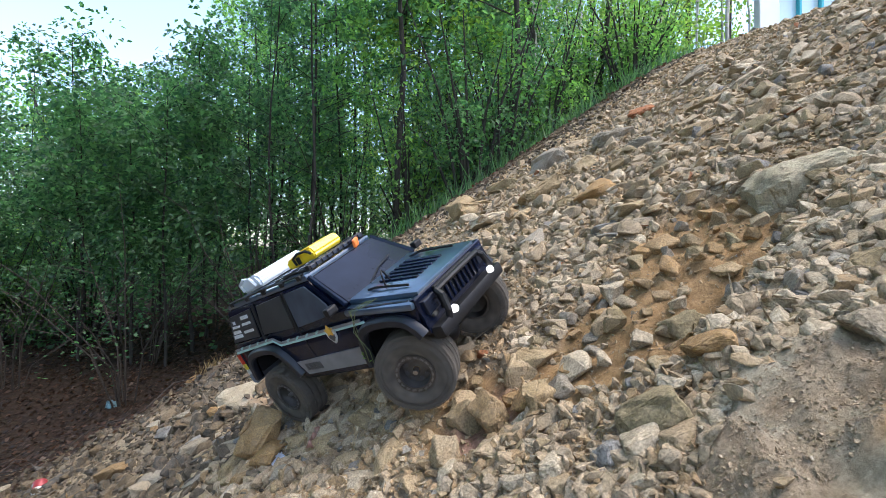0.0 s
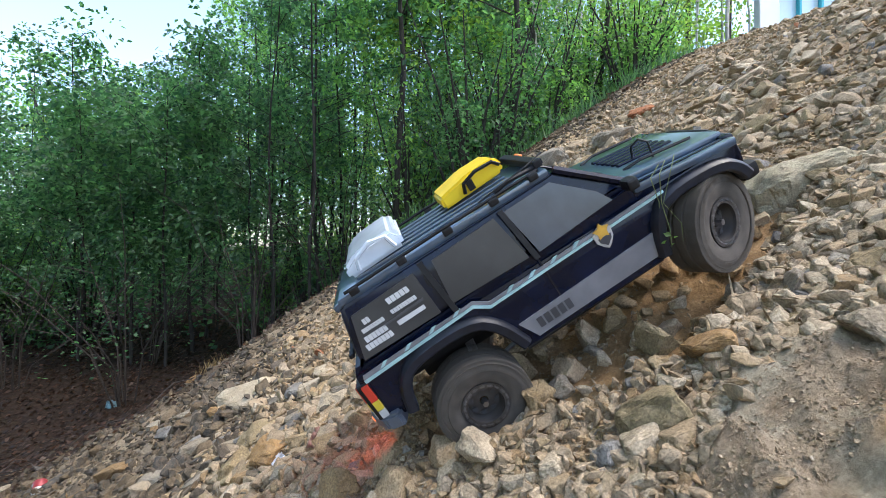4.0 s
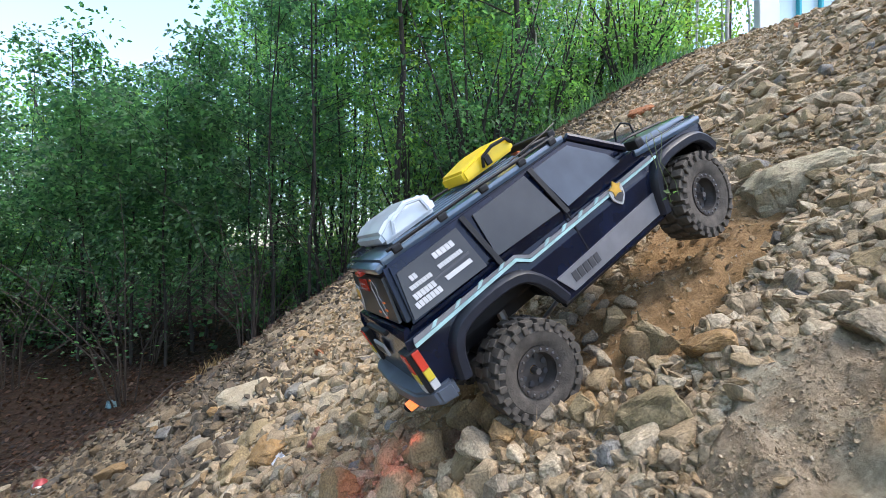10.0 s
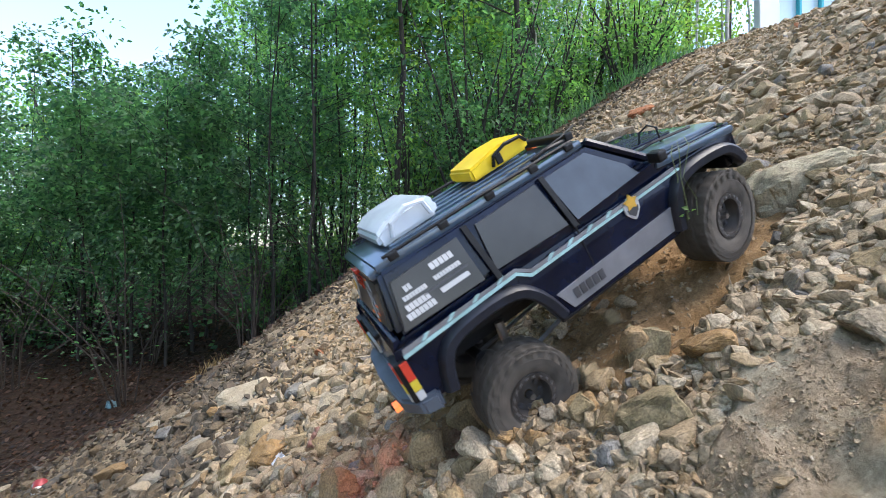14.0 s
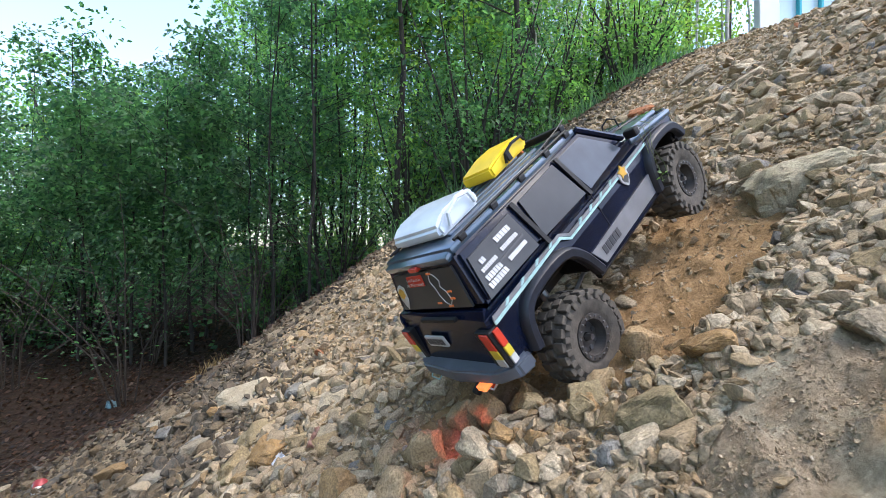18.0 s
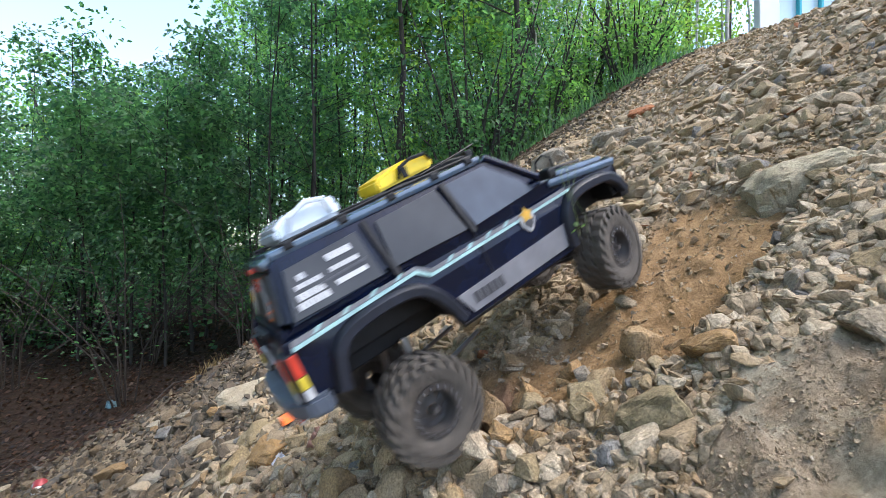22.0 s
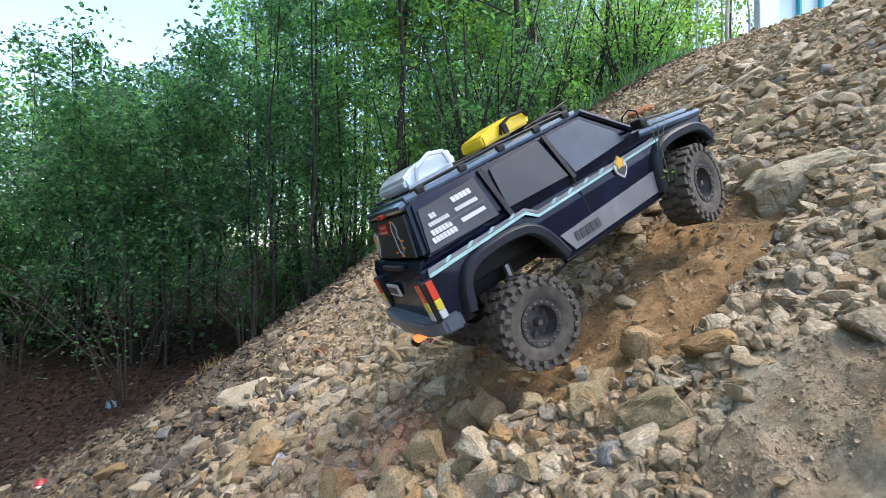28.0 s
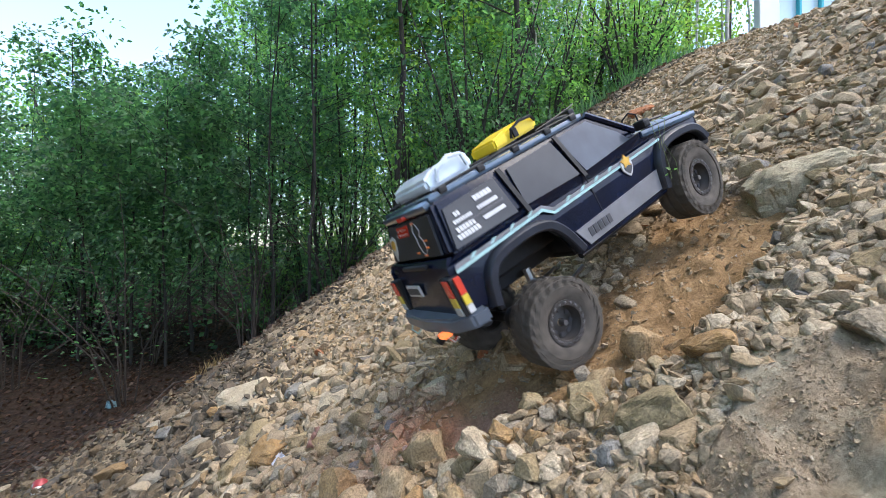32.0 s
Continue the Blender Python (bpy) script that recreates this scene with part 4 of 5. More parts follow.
LOW, TOP = 0.106, 0.168


def side_y(z):
    """Half the width of the cabin at a height."""
    return 0.0925 + (0.077 - 0.0925) * (z - LOW) / (TOP - LOW) if z > LOW else 0.0925


def side_panel(pts, sign, out=0.0015, thick=0.002):
    """A plate lying on the side of the truck, from points (x, z)."""
    bm = bmesh.new()
    plate(bm, [(x, sign * (side_y(z) + out), z) for x, z in pts], (0, -sign * thick, 0))
    return bm


ARCH_R = [(-0.216, 0.034), (-0.209, 0.062), (-0.193, 0.077), (-0.126, 0.079), (-0.104, 0.060), (-0.090, 0.026)]
ARCH_F = [(0.098, 0.026), (0.103, 0.060), (0.119, 0.079), (0.180, 0.077), (0.196, 0.066), (0.203, 0.052)]


def eased(pts):
    """A line of points with its corners cut twice."""
    for _ in range(2):
        mid = []
        for (ax, az), (bx, bz) in zip(pts, pts[1:]):
            mid += [(ax * 0.75 + bx * 0.25, az * 0.75 + bz * 0.25), (ax * 0.25 + bx * 0.75, az * 0.25 + bz * 0.75)]
        pts = [pts[0], *mid, pts[-1]]
    return pts


ARCH_R, ARCH_F = eased(ARCH_R), eased(ARCH_F)
SIDE = [(-0.247, 0.036), *ARCH_R, (-0.085, 0.022), (0.094, 0.022), *ARCH_F, (0.212, 0.052), (0.216, 0.070), (0.214, 0.092), (0.203, 0.1005), (0.105, 0.113), (-0.236, 0.107), (-0.252, 0.098), (-0.256, 0.060)]

for sign in (-1, 1):
    bm = bmesh.new()
    plate(bm, [(x, sign * (0.0925 if -0.24 < x < 0.20 else 0.088), z) for x, z in SIDE], (0, -sign * 0.004, 0))
    part("body_side", bm, M_PAINT, truck)
    for arch in (ARCH_R, ARCH_F):
        bm, rings = bmesh.new(), []
        for i, (ax, az) in enumerate(arch):
            (px, pz), (qx, qz) = arch[max(i - 1, 0)], arch[min(i + 1, len(arch) - 1)]
            n = Vector((-(qz - pz), 0, qx - px)).normalized()
            line = [(0.0, 0.091), (0.0, 0.0995), (0.002, 0.1015), (0.010, 0.1015), (0.013, 0.0985), (0.014, 0.091)]
            rings.append([bm.verts.new((ax + n.x * k, sign * y, az + n.z * k)) for k, y in line])
        for ra, rb in zip(rings, rings[1:]):
            for k in range(6):
                bm.faces.new((ra[k], ra[(k + 1) % 6], rb[(k + 1) % 6], rb[k]))
        bm.faces.new(rings[0])
        bm.faces.new(rings[-1])
        soft(part("fender_flare", bm, M_FLARE, truck))
    # windows
    part("rear_quarter_window", side_panel([(-0.221, 0.1545), (-0.145, 0.1575), (-0.142, 0.110), (-0.233, 0.1105)], sign), M_GLASS, truck, "smoked grey rear window with white stickers")
    part("rear_door_window", side_panel([(-0.122, 0.158), (-0.046, 0.160), (-0.036, 0.1085), (-0.127, 0.111)], sign), M_GLASS, truck)
    part("front_door_window", side_panel([(-0.034, 0.160), (0.022, 0.1605), (0.058, 0.128), (0.068, 0.112), (-0.024, 0.1075)], sign), M_PANE, truck, "front window coloured blue-grey for the reflected sky")
    for xa, xb in ((-0.137, -0.131), (-0.040, -0.032)):
        part("door_pillar", side_panel([(xa, 0.163), (xa + 0.006, 0.163), (xb + 0.006, 0.103), (xb, 0.103)], sign, 0.003, 0.003), M_BLACK, truck)
    part("door_gap", side_panel([(-0.030, 0.104), (-0.0285, 0.104), (-0.026, 0.050), (-0.0275, 0.050)], sign, 0.0005, 0.001), M_BLACK, truck)
    # stripe with its step, and its diagonal ticks
    part("stripe", side_panel([(-0.246, 0.0885), (-0.112, 0.0945), (-0.097, 0.0840), (0.119, 0.0885), (0.119, 0.0915), (-0.096, 0.0872), (-0.111, 0.0980), (-0.246, 0.0922)], sign, 0.0015), M_TEAL, truck, "pale teal side stripe")
    part("stripe_band", side_panel([(-0.246, 0.0926), (-0.111, 0.0984), (-0.095, 0.0876), (0.112, 0.0919), (0.112, 0.0955), (-0.094, 0.0912), (-0.110, 0.1015), (-0.244, 0.0975)], sign, 0.0012), M_SKIRT, truck)
    for k in range(9):
        x = -0.225 + 0.030 * k if k < 4 else -0.075 + 0.027 * (k - 4)
        z = 0.0945 + (x + 0.225) * 0.043 if k < 4 else 0.0885 + (x + 0.09) * 0.02
        part("stripe_tick", side_panel([(x, z), (x + 0.005, z), (x + 0.011, z + 0.0045), (x + 0.006, z + 0.0045)], sign, 0.002), M_TEAL, truck)
    # grey sill film with plain bars in place of its lettering
    sill = part("sill_panel", side_panel([(-0.081, 0.051), (0.092, 0.057), (0.095, 0.030), (-0.068, 0.027)], sign, 0.0022), M_SKIRT, truck, "grey sill film with a dark word mark")
    for k in range(5):
        x = -0.062 + 0.0088 * k
        part("word_bar", side_panel([(x, 0.0345), (x + 0.0066, 0.0347), (x + 0.0058, 0.0465), (x - 0.0008, 0.0463)], sign, 0.003, 0.001), M_INK, truck)
    bm = bmesh.new()
    tube(bm, [(-0.085, sign * 0.088, 0.021), (0.09, sign * 0.088, 0.023)], 0.0045, 8)
    part("rock_slider", bm, M_BLACK, truck)
    # star badge over a shield
    star = [(0.0417 + (0.0095 if k % 2 == 0 else 0.0055) * math.sin(k * math.pi / 5), 0.0905 + (0.0095 if k % 2 == 0 else 0.0055) * math.cos(k * math.pi / 5)) for k in range(10)]
    part("shield_badge", side_panel([(0.031, 0.091), (0.0525, 0.091), (0.0515, 0.080), (0.0465, 0.073), (0.042, 0.0695), (0.0375, 0.073), (0.032, 0.080)], sign, 0.0025), M_SILVER, truck, "silver shield badge")
    part("shield_field", side_panel([(0.0345, 0.084), (0.0495, 0.084), (0.0485, 0.079), (0.042, 0.073), (0.0355, 0.079)], sign, 0.0032), M_INK, truck)
    part("star_badge", side_panel(star, sign, 0.0036), M_GOLD, truck, "gold star badge")
    # stickers on the quarter window, as plain bars
    for x, z, w, h in ((-0.182, 0.1445, 0.026, 0.0068), (-0.184, 0.1345, 0.030, 0.0047), (-0.219, 0.1335, 0.026, 0.0046), (-0.2135, 0.1405, 0.008, 0.006), (-0.221, 0.1240, 0.026, 0.0065), (-0.224, 0.1165, 0.031, 0.0065), (-0.184, 0.1215, 0.032, 0.0050)):
        count = max(1, round(w / (h * 0.72))) if h > 0.0045 and w < 0.036 and z != 0.1215 else 1
        for k in range(count):
            xa, xb = x + w * k / count, x + w * (k + (0.84 if count > 1 else 1.0)) / count
            part("sticker_bar", side_panel([(xa, z), (xb, z + 0.0004), (xb - 0.0006, z + h * 0.92), (xa - 0.0006, z + h * 0.92)], sign, 0.0026, 0.001), M_WHITE, truck)
    part("scribble_bar", side_panel([(-0.200, 0.1285), (-0.150, 0.1300), (-0.149, 0.1325), (-0.199, 0.1300)], sign, 0.0026, 0.001), M_INK, truck)
    # rail along the roof, with feet
    rail = bmesh.new()
    tube(rail, [(-0.215, sign * 0.071, 0.1755), (-0.1, sign * 0.072, 0.1775), (0.02, sign * 0.069, 0.1755)], 0.0020, 6)
    rail_ob = part("roof_rail", rail, M_BLACK, truck)
    for x in (-0.205, -0.148, -0.092, -0.036, 0.012):
        bm = bmesh.new()
        box(bm, (x, sign * 0.072, 0.1725), (0.011, 0.006, 0.008), None, 0.002)
        part("rail_foot", bm, M_BLACK, rail_ob)
    # tail lamp in three colours round the corner
    lamp = bmesh.new()
    box(lamp, (-0.2520, sign * 0.079, 0.0655), (0.014, 0.024, 0.046), None, 0.002)
    lamp_ob = part("tail_lamp", lamp, M_BLACK, truck)
    for za, zb, mt in ((0.066, 0.087, M_RED), (0.054, 0.066, M_AMBER), (0.044, 0.054, M_WHITE)):
        for ya, yb in ((0.0750, 0.0880),):
            bm = bmesh.new()
            box(bm, (-0.2560, sign * (ya + yb) / 2, (za + zb) / 2), (0.009, yb - ya, zb - za - 0.0006), None, 0.0008)
            part("lens", bm, mt, lamp_ob)
        bm = bmesh.new()
        box(bm, (-0.2500, sign * 0.0918, (za + zb) / 2), (0.008, 0.004, zb - za - 0.0006), None, 0.0008)
        part("lens", bm, mt, lamp_ob)
    # head lamp and fog lamp
    bm = bmesh.new()
    box(bm, (0.2165, sign * 0.067, 0.082), (0.008, 0.026, 0.020), None, 0.002)
    part("head_lamp", bm, M_SCREEN, truck)
    bm = bmesh.new()
    lathe(bm, [(0.0, -0.003), (0.0046, -0.003), (0.0050, 0.0), (0.0042, 0.003), (0.0, 0.0035)], 20)
    bmesh.ops.transform(bm, matrix=pose(0.2345, sign * 0.052, 0.062, 0, 0, 90) @ pose(0, 0, 0, 0, 0, 180), verts=bm.verts)
    part("fog_lamp", bm, M_LAMP, truck, "glowing white fog lamp")
    bm = bmesh.new()
    box(bm, (0.085, sign * 0.105, 0.122), (0.012, 0.018, 0.012), None, 0.003)
    part("door_mirror", bm, M_BLACK, truck)

# cabin shell
bm = bmesh.new()
corners = [(x, y, z) for x, z, w in ((-0.240, LOW, 0.0915), (0.094, LOW + 0.006, 0.0885), (-0.227, TOP, 0.0765), (0.032, TOP, 0.0725)) for y in (-w, w) ]
for p in corners:
    bm.verts.new((p[0], p[1], p[2]))
bmesh.ops.convex_hull(bm, input=bm.verts)
bmesh.ops.dissolve_limit(bm, angle_limit=0.02, verts=bm.verts, edges=bm.edges)
bmesh.ops.bevel(bm, geom=list(bm.edges), offset=0.005, segments=2, affect="EDGES")
soft(part("cabin", bm, M_PAINT, truck))
bm = bmesh.new()
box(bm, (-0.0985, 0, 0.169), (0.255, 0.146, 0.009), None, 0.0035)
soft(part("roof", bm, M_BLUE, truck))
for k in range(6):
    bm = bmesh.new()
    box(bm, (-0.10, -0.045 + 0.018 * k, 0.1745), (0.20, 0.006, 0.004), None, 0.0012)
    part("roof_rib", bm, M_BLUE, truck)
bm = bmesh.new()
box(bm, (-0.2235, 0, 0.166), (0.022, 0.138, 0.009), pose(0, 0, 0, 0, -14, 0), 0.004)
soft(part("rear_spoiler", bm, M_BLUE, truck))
# windscreen
n = Vector((0.048, 0, 0.055)).normalized() * 0.003
bm = bmesh.new()
plate(bm, [Vector((0.091, -0.078, 0.116)) + n, Vector((0.091, 0.078, 0.116)) + n, Vector((0.036, 0.067, 0.164)) + n, Vector((0.036, -0.067, 0.164)) + n], -n * 0.7)
part("windscreen", bm, M_SCREEN, truck, "dark reflecting windscreen")
for sign in (-1, 1):
    bm = bmesh.new()
    tube(bm, [(0.093, sign * 0.084, 0.117), (0.034, sign * 0.0715, 0.168)], 0.0042, 6)
    part("screen_pillar", bm, M_PAINT, truck)
bm = bmesh.new()
tube(bm, [(0.096, -0.03, 0.1205), (0.083, 0.01, 0.130), (0.079, 0.045, 0.1345)], 0.0012, 5)
part("wiper", bm, M_BLACK, truck)
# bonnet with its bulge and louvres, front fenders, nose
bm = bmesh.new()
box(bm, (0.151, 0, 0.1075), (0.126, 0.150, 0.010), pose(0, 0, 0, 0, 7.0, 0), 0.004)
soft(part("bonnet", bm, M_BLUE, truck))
for k in range(6):
    bm = bmesh.new()
    box(bm, (0.150, -0.030 + 0.012 * k, 0.1135), (0.070, 0.006, 0.004), pose(0, 0, 0, 0, 7.5, 0), 0.0015)
    part("bonnet_louvre", bm, M_PAINT, truck)
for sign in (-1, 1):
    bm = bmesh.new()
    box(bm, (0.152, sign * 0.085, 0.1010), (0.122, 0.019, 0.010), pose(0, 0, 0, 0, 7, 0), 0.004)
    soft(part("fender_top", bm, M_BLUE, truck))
    bm = bmesh.new()
    tube(bm, [(0.11, sign * 0.052, 0.1180), (0.13, sign * 0.056, 0.1195), (0.19, sign * 0.058, 0.1105)], 0.0018, 5)
    part("bonnet_catch", bm, M_BLACK, truck)
bm = bmesh.new()
tube(bm, [(0.135, -0.03, 0.113), (0.137, -0.036, 0.131), (0.143, -0.045, 0.137), (0.148, -0.052, 0.131), (0.146, -0.054, 0.112)], 0.0013, 6)
part("cable_loop", bm, M_BLACK, truck)
bm = bmesh.new()
box(bm, (0.2105, 0, 0.076), (0.010, 0.176, 0.050), None, 0.003)
part("nose_panel", bm, M_PAINT, truck)
bm = bmesh.new()
box(bm, (0.2165, 0, 0.081), (0.006, 0.100, 0.032), None, 0.002)
grille = part("grille", bm, M_BLACK, truck)
for k in range(9):
    bm = bmesh.new()
    box(bm, (0.2205, -0.044 + 0.011 * k, 0.081), (0.005, 0.0045, 0.029), None, 0.001)
    part("grille_bar", bm, M_PAINT, grille)
bm = bmesh.new()
box(bm, (0.222, 0, 0.050), (0.020, 0.172, 0.018), None, 0.005)
soft(part("front_bumper", bm, M_BLACK, truck))
for y in (-0.06, 0.06):
    bm = bmesh.new()
    tube(bm, [(0.226, y, 0.051), (0.2325, y, 0.066), (0.2305, y * 0.93, 0.086), (0.223, y * 0.9, 0.093)], 0.0045, 8)
    part("bull_bar_upright", bm, M_BLACK, truck)
bm = bmesh.new()
tube(bm, [(0.224, -0.056, 0.092), (0.228, -0.03, 0.094), (0.228, 0.03, 0.094), (0.224, 0.056, 0.092)], 0.004, 8)
part("bull_bar_cross", bm, M_BLACK, truck)
# tail: panel, window, ledge, plate, bumper
bm = bmesh.new()
plate(bm, [(-0.257, -0.084, 0.040), (-0.257, 0.084, 0.040), (-0.252, 0.088, 0.098), (-0.247, 0.088, 0.107), (-0.247, -0.088, 0.107), (-0.252, -0.088, 0.098)], (0.006, 0, 0))
part("tailgate", bm, M_PAINT, truck)


def on_glass(y, z, out):
    """A point on the leaning rear window."""
    return (-0.2425 + (z - 0.106) * 0.235 - out, y, z)


bm = bmesh.new()
plate(bm, [on_glass(-0.072, 0.1105, 0.0015), on_glass(0.072, 0.1105, 0.0015), on_glass(0.064, 0.1555, 0.0015), on_glass(-0.064, 0.1555, 0.0015)], (0.003, 0, 0))
glass = part("rear_window", bm, M_GLASS, truck, "smoked grey rear window with stickers")
bm = bmesh.new()
plate(bm, [on_glass(-0.002, 0.1395, 0.003), on_glass(0.033, 0.1395, 0.003), on_glass(0.032, 0.1525, 0.003), on_glass(-0.002, 0.1525, 0.003)], (0.001, 0, 0))
part("red_sticker", bm, M_RED, glass, "red sticker with white words")
for words, z in (("Kein Plastik in", 0.1470), ("den Weltmeeren!", 0.1412)):
    cu = bpy.data.curves.new("words", "FONT")
    cu.body, cu.size, cu.align_x = words, 0.0055, "CENTER"
    tmp = new("words", cu)
    me = bpy.data.meshes.new_from_object(tmp)
    bpy.data.objects.remove(tmp)
    me.materials.append(M_WHITE)
    ob = new("sticker_words", me)
    ob.parent = glass
    up = Vector((0.235, 0, 1)).normalized()
    across = Vector((0, -1, 0))
    basis = Matrix((across, up, across.cross(up))).transposed().to_4x4()
    ob.matrix_basis = Matrix.Translation(on_glass(0.0155, z, 0.0046)) @ basis
bm = bmesh.new()
route = [(-0.018, 0.1535), (-0.026, 0.150), (-0.033, 0.143), (-0.030, 0.136), (-0.038, 0.130), (-0.042, 0.120), (-0.036, 0.114), (-0.028, 0.118), (-0.022, 0.126), (-0.020, 0.134), (-0.014, 0.143), (-0.018, 0.1535)]
tube(bm, [on_glass(y, z, 0.0022) for y, z in route], 0.0006, 4)
part("route_line", bm, M_WHITE, glass)
for y, z in ((-0.018, 0.1515), (-0.044, 0.129), (-0.016, 0.1165), (-0.036, 0.1125), (-0.045, 0.121)):
    bm = bmesh.new()
    plate(bm, [on_glass(y - 0.004, z, 0.003), on_glass(y + 0.004, z, 0.003), on_glass(y + 0.004, z + 0.0018, 0.003), on_glass(y - 0.004, z + 0.0018, 0.003)], (0.001, 0, 0))
    part("route_mark", bm, M_ORANGE, glass)
bm = bmesh.new()
plate(bm, [on_glass(0.058 + a, 0.128 + b, 0.003) for a, b in ((-0.009, 0.012), (0, 0.016), (0.009, 0.012), (0.008, -0.004), (0, -0.016), (-0.008, -0.004))], (0.001, 0, 0))
part("shield_sticker", bm, M_SILVER, glass)
bm = bmesh.new()
plate(bm, [on_glass(0.058 + 0.007 * math.sin(k * 1.0472), 0.133 + 0.007 * math.cos(k * 1.0472), 0.004) for k in range(6)], (0.001, 0, 0))
part("star_sticker", bm, M_GOLD, glass)
bm = bmesh.new()
box(bm, (-0.2345, 0.0, 0.1615), (0.008, 0.018, 0.005), None, 0.001)
part("high_brake_lamp", bm, M_RED, truck)
bm = bmesh.new()
box(bm, (-0.2545, -0.012, 0.1035), (0.006, 0.070, 0.005), None, 0.0015)
part("tailgate_ledge", bm, M_BLACK, truck)
bm = bmesh.new()
box(bm, (-0.2575, 0.0195, 0.0735), (0.003, 0.040, 0.0150), None, 0.0006)
board = part("plate_board", bm, M_WHITE, truck, "small white plate with dark bars")
for k in range(6):
    bm = bmesh.new()
    box(bm, (-0.2594, 0.0345 - 0.006 * k, 0.0735), (0.0008, 0.0038, 0.0085))
    part("plate_bar", bm, M_INK, board)
bm = bmesh.new()
curve = [(-0.236, -0.100), (-0.255, -0.094), (-0.270, -0.070), (-0.274, 0.0), (-0.270, 0.070), (-0.255, 0.094), (-0.236, 0.100), (-0.232, 0.090), (-0.232, -0.090)]
plate(bm, [(x, y, 0.026) for x, y in curve], (0, 0, 0.018))
bmesh.ops.bevel(bm, geom=list(bm.edges), offset=0.003, segments=2, affect="EDGES")
soft(part("rear_bumper", bm, M_BUMPER, truck, "scuffed grey rear bumper"))
bm = bmesh.new()
box(bm, (-0.272, -0.042, 0.0245), (0.012, 0.014, 0.006), None, 0.001)
part("tow_tab", bm, M_GLOW, truck, "glowing orange tab under the bumper")
aim = look((-0.268, -0.030, 0.022), (-0.36, 0.03, -0.05)) @ pose(0, 0, 0, -90, 0, 0)
bm = bmesh.new()
lathe(bm, [(0.0, -0.002), (0.0056, -0.002), (0.0056, 0.012), (0.0046, 0.012), (0.0046, -0.001), (0.0, -0.001)], 16)
bmesh.ops.transform(bm, matrix=aim, verts=bm.verts)
cup = soft(part("lamp_cup", bm, M_BLACK, truck))
bm = bmesh.new()
lathe(bm, [(0.0, 0.0), (0.0044, 0.0), (0.0044, 0.004), (0.0, 0.005)], 16)
bmesh.ops.transform(bm, matrix=aim, verts=bm.verts)
part("red_lamp", bm, M_LED, cup, "bright red lamp shining on the stones")
for y, mt in ((-0.034, M_RED), (-0.038, M_WHITE), (0.074, M_TEAL)):
    bm = bmesh.new()
    tube(bm, [(-0.262, y, 0.027), (-0.267, y + 0.006, 0.017), (-0.264, y, 0.009), (-0.258, y - 0.004, 0.013)], 0.0012, 5)
    part("loose_wire", bm, mt, truck)
# load on the roof: yellow case, clear case, light bar
bm = bmesh.new()
plate(bm, [(-0.078, -0.020, 0.180), (0.000, -0.020, 0.183), (0.004, -0.020, 0.191), (-0.002, -0.020, 0.203), (-0.038, -0.020, 0.203), (-0.078, -0.020, 0.195)], (0, 0.062, 0))
bmesh.ops.bevel(bm, geom=list(bm.edges), offset=0.003, segments=2, affect="EDGES")
case = soft(part("yellow_case", bm, M_YELLOW, truck, "yellow plastic case strapped to the roof"))
bm = bmesh.new()
tube(bm, [(-0.050, -0.022, 0.185), (-0.047, -0.025, 0.196), (-0.030, -0.026, 0.2015), (-0.008, -0.025, 0.2005), (-0.001, -0.022, 0.193)], 0.0022, 6)
part("case_handle", bm, M_BLACK, case)
bm = bmesh.new()
box(bm, (-0.040, -0.0215, 0.190), (0.008, 0.003, 0.012), None, 0.001)
part("case_latch", bm, M_BLACK, case)
bm = bmesh.new()
plate(bm, [(-0.206, -0.044, 0.176), (-0.136, -0.044, 0.178), (-0.134, -0.044, 0.192), (-0.142, -0.044, 0.202), (-0.188, -0.044, 0.200), (-0.207, -0.044, 0.190)], (0, 0.106, 0))
bmesh.ops.bevel(bm, geom=list(bm.edges), offset=0.004, segments=2, affect="EDGES")
case = soft(part("clear_case", bm, M_CLEAR, truck, "milky clear plastic case on the roof"))
bm = bmesh.new()
tube(bm, [(-0.192, -0.047, 0.182), (-0.188, -0.050, 0.195), (-0.168, -0.051, 0.203), (-0.150, -0.050, 0.199), (-0.146, -0.047, 0.184)], 0.0026, 6)
part("case_handle", bm, M_CLEAR, case)
bm = bmesh.new()
box(bm, (0.026, 0, 0.179), (0.010, 0.124, 0.009), None, 0.002)
bar = part("light_bar", bm, M_BLACK, truck)
for k in range(10):
    bm = bmesh.new()
    box(bm, (0.0318, -0.054 + 0.012 * k, 0.179), (0.002, 0.009, 0.006), None, 0.0008)
    part("bar_lens", bm, M_SCREEN, bar)
for y in (-0.056, 0.056):
    bm = bmesh.new()
    tube(bm, [(0.03, y, 0.176), (-0.012, y * 1.15, 0.181), (-0.030, y * 1.2, 0.1785)], 0.0025, 6)
    part("bar_bracket", bm, M_BLACK, truck)
bm = bmesh.new()
box(bm, (0.036, 0.035, 0.174), (0.006, 0.014, 0.014), pose(0, 0, 0, 10, 20, 15), 0.003)
part("red_white_charm", bm, M_ORANGE, truck)
bm = bmesh.new()
tube(bm, [(-0.05, -0.070, 0.180), (0.01, -0.068, 0.185), (0.035, -0.062, 0.1875)], 0.0009, 5)
part("aerial_rod", bm, M_BLACK, truck)
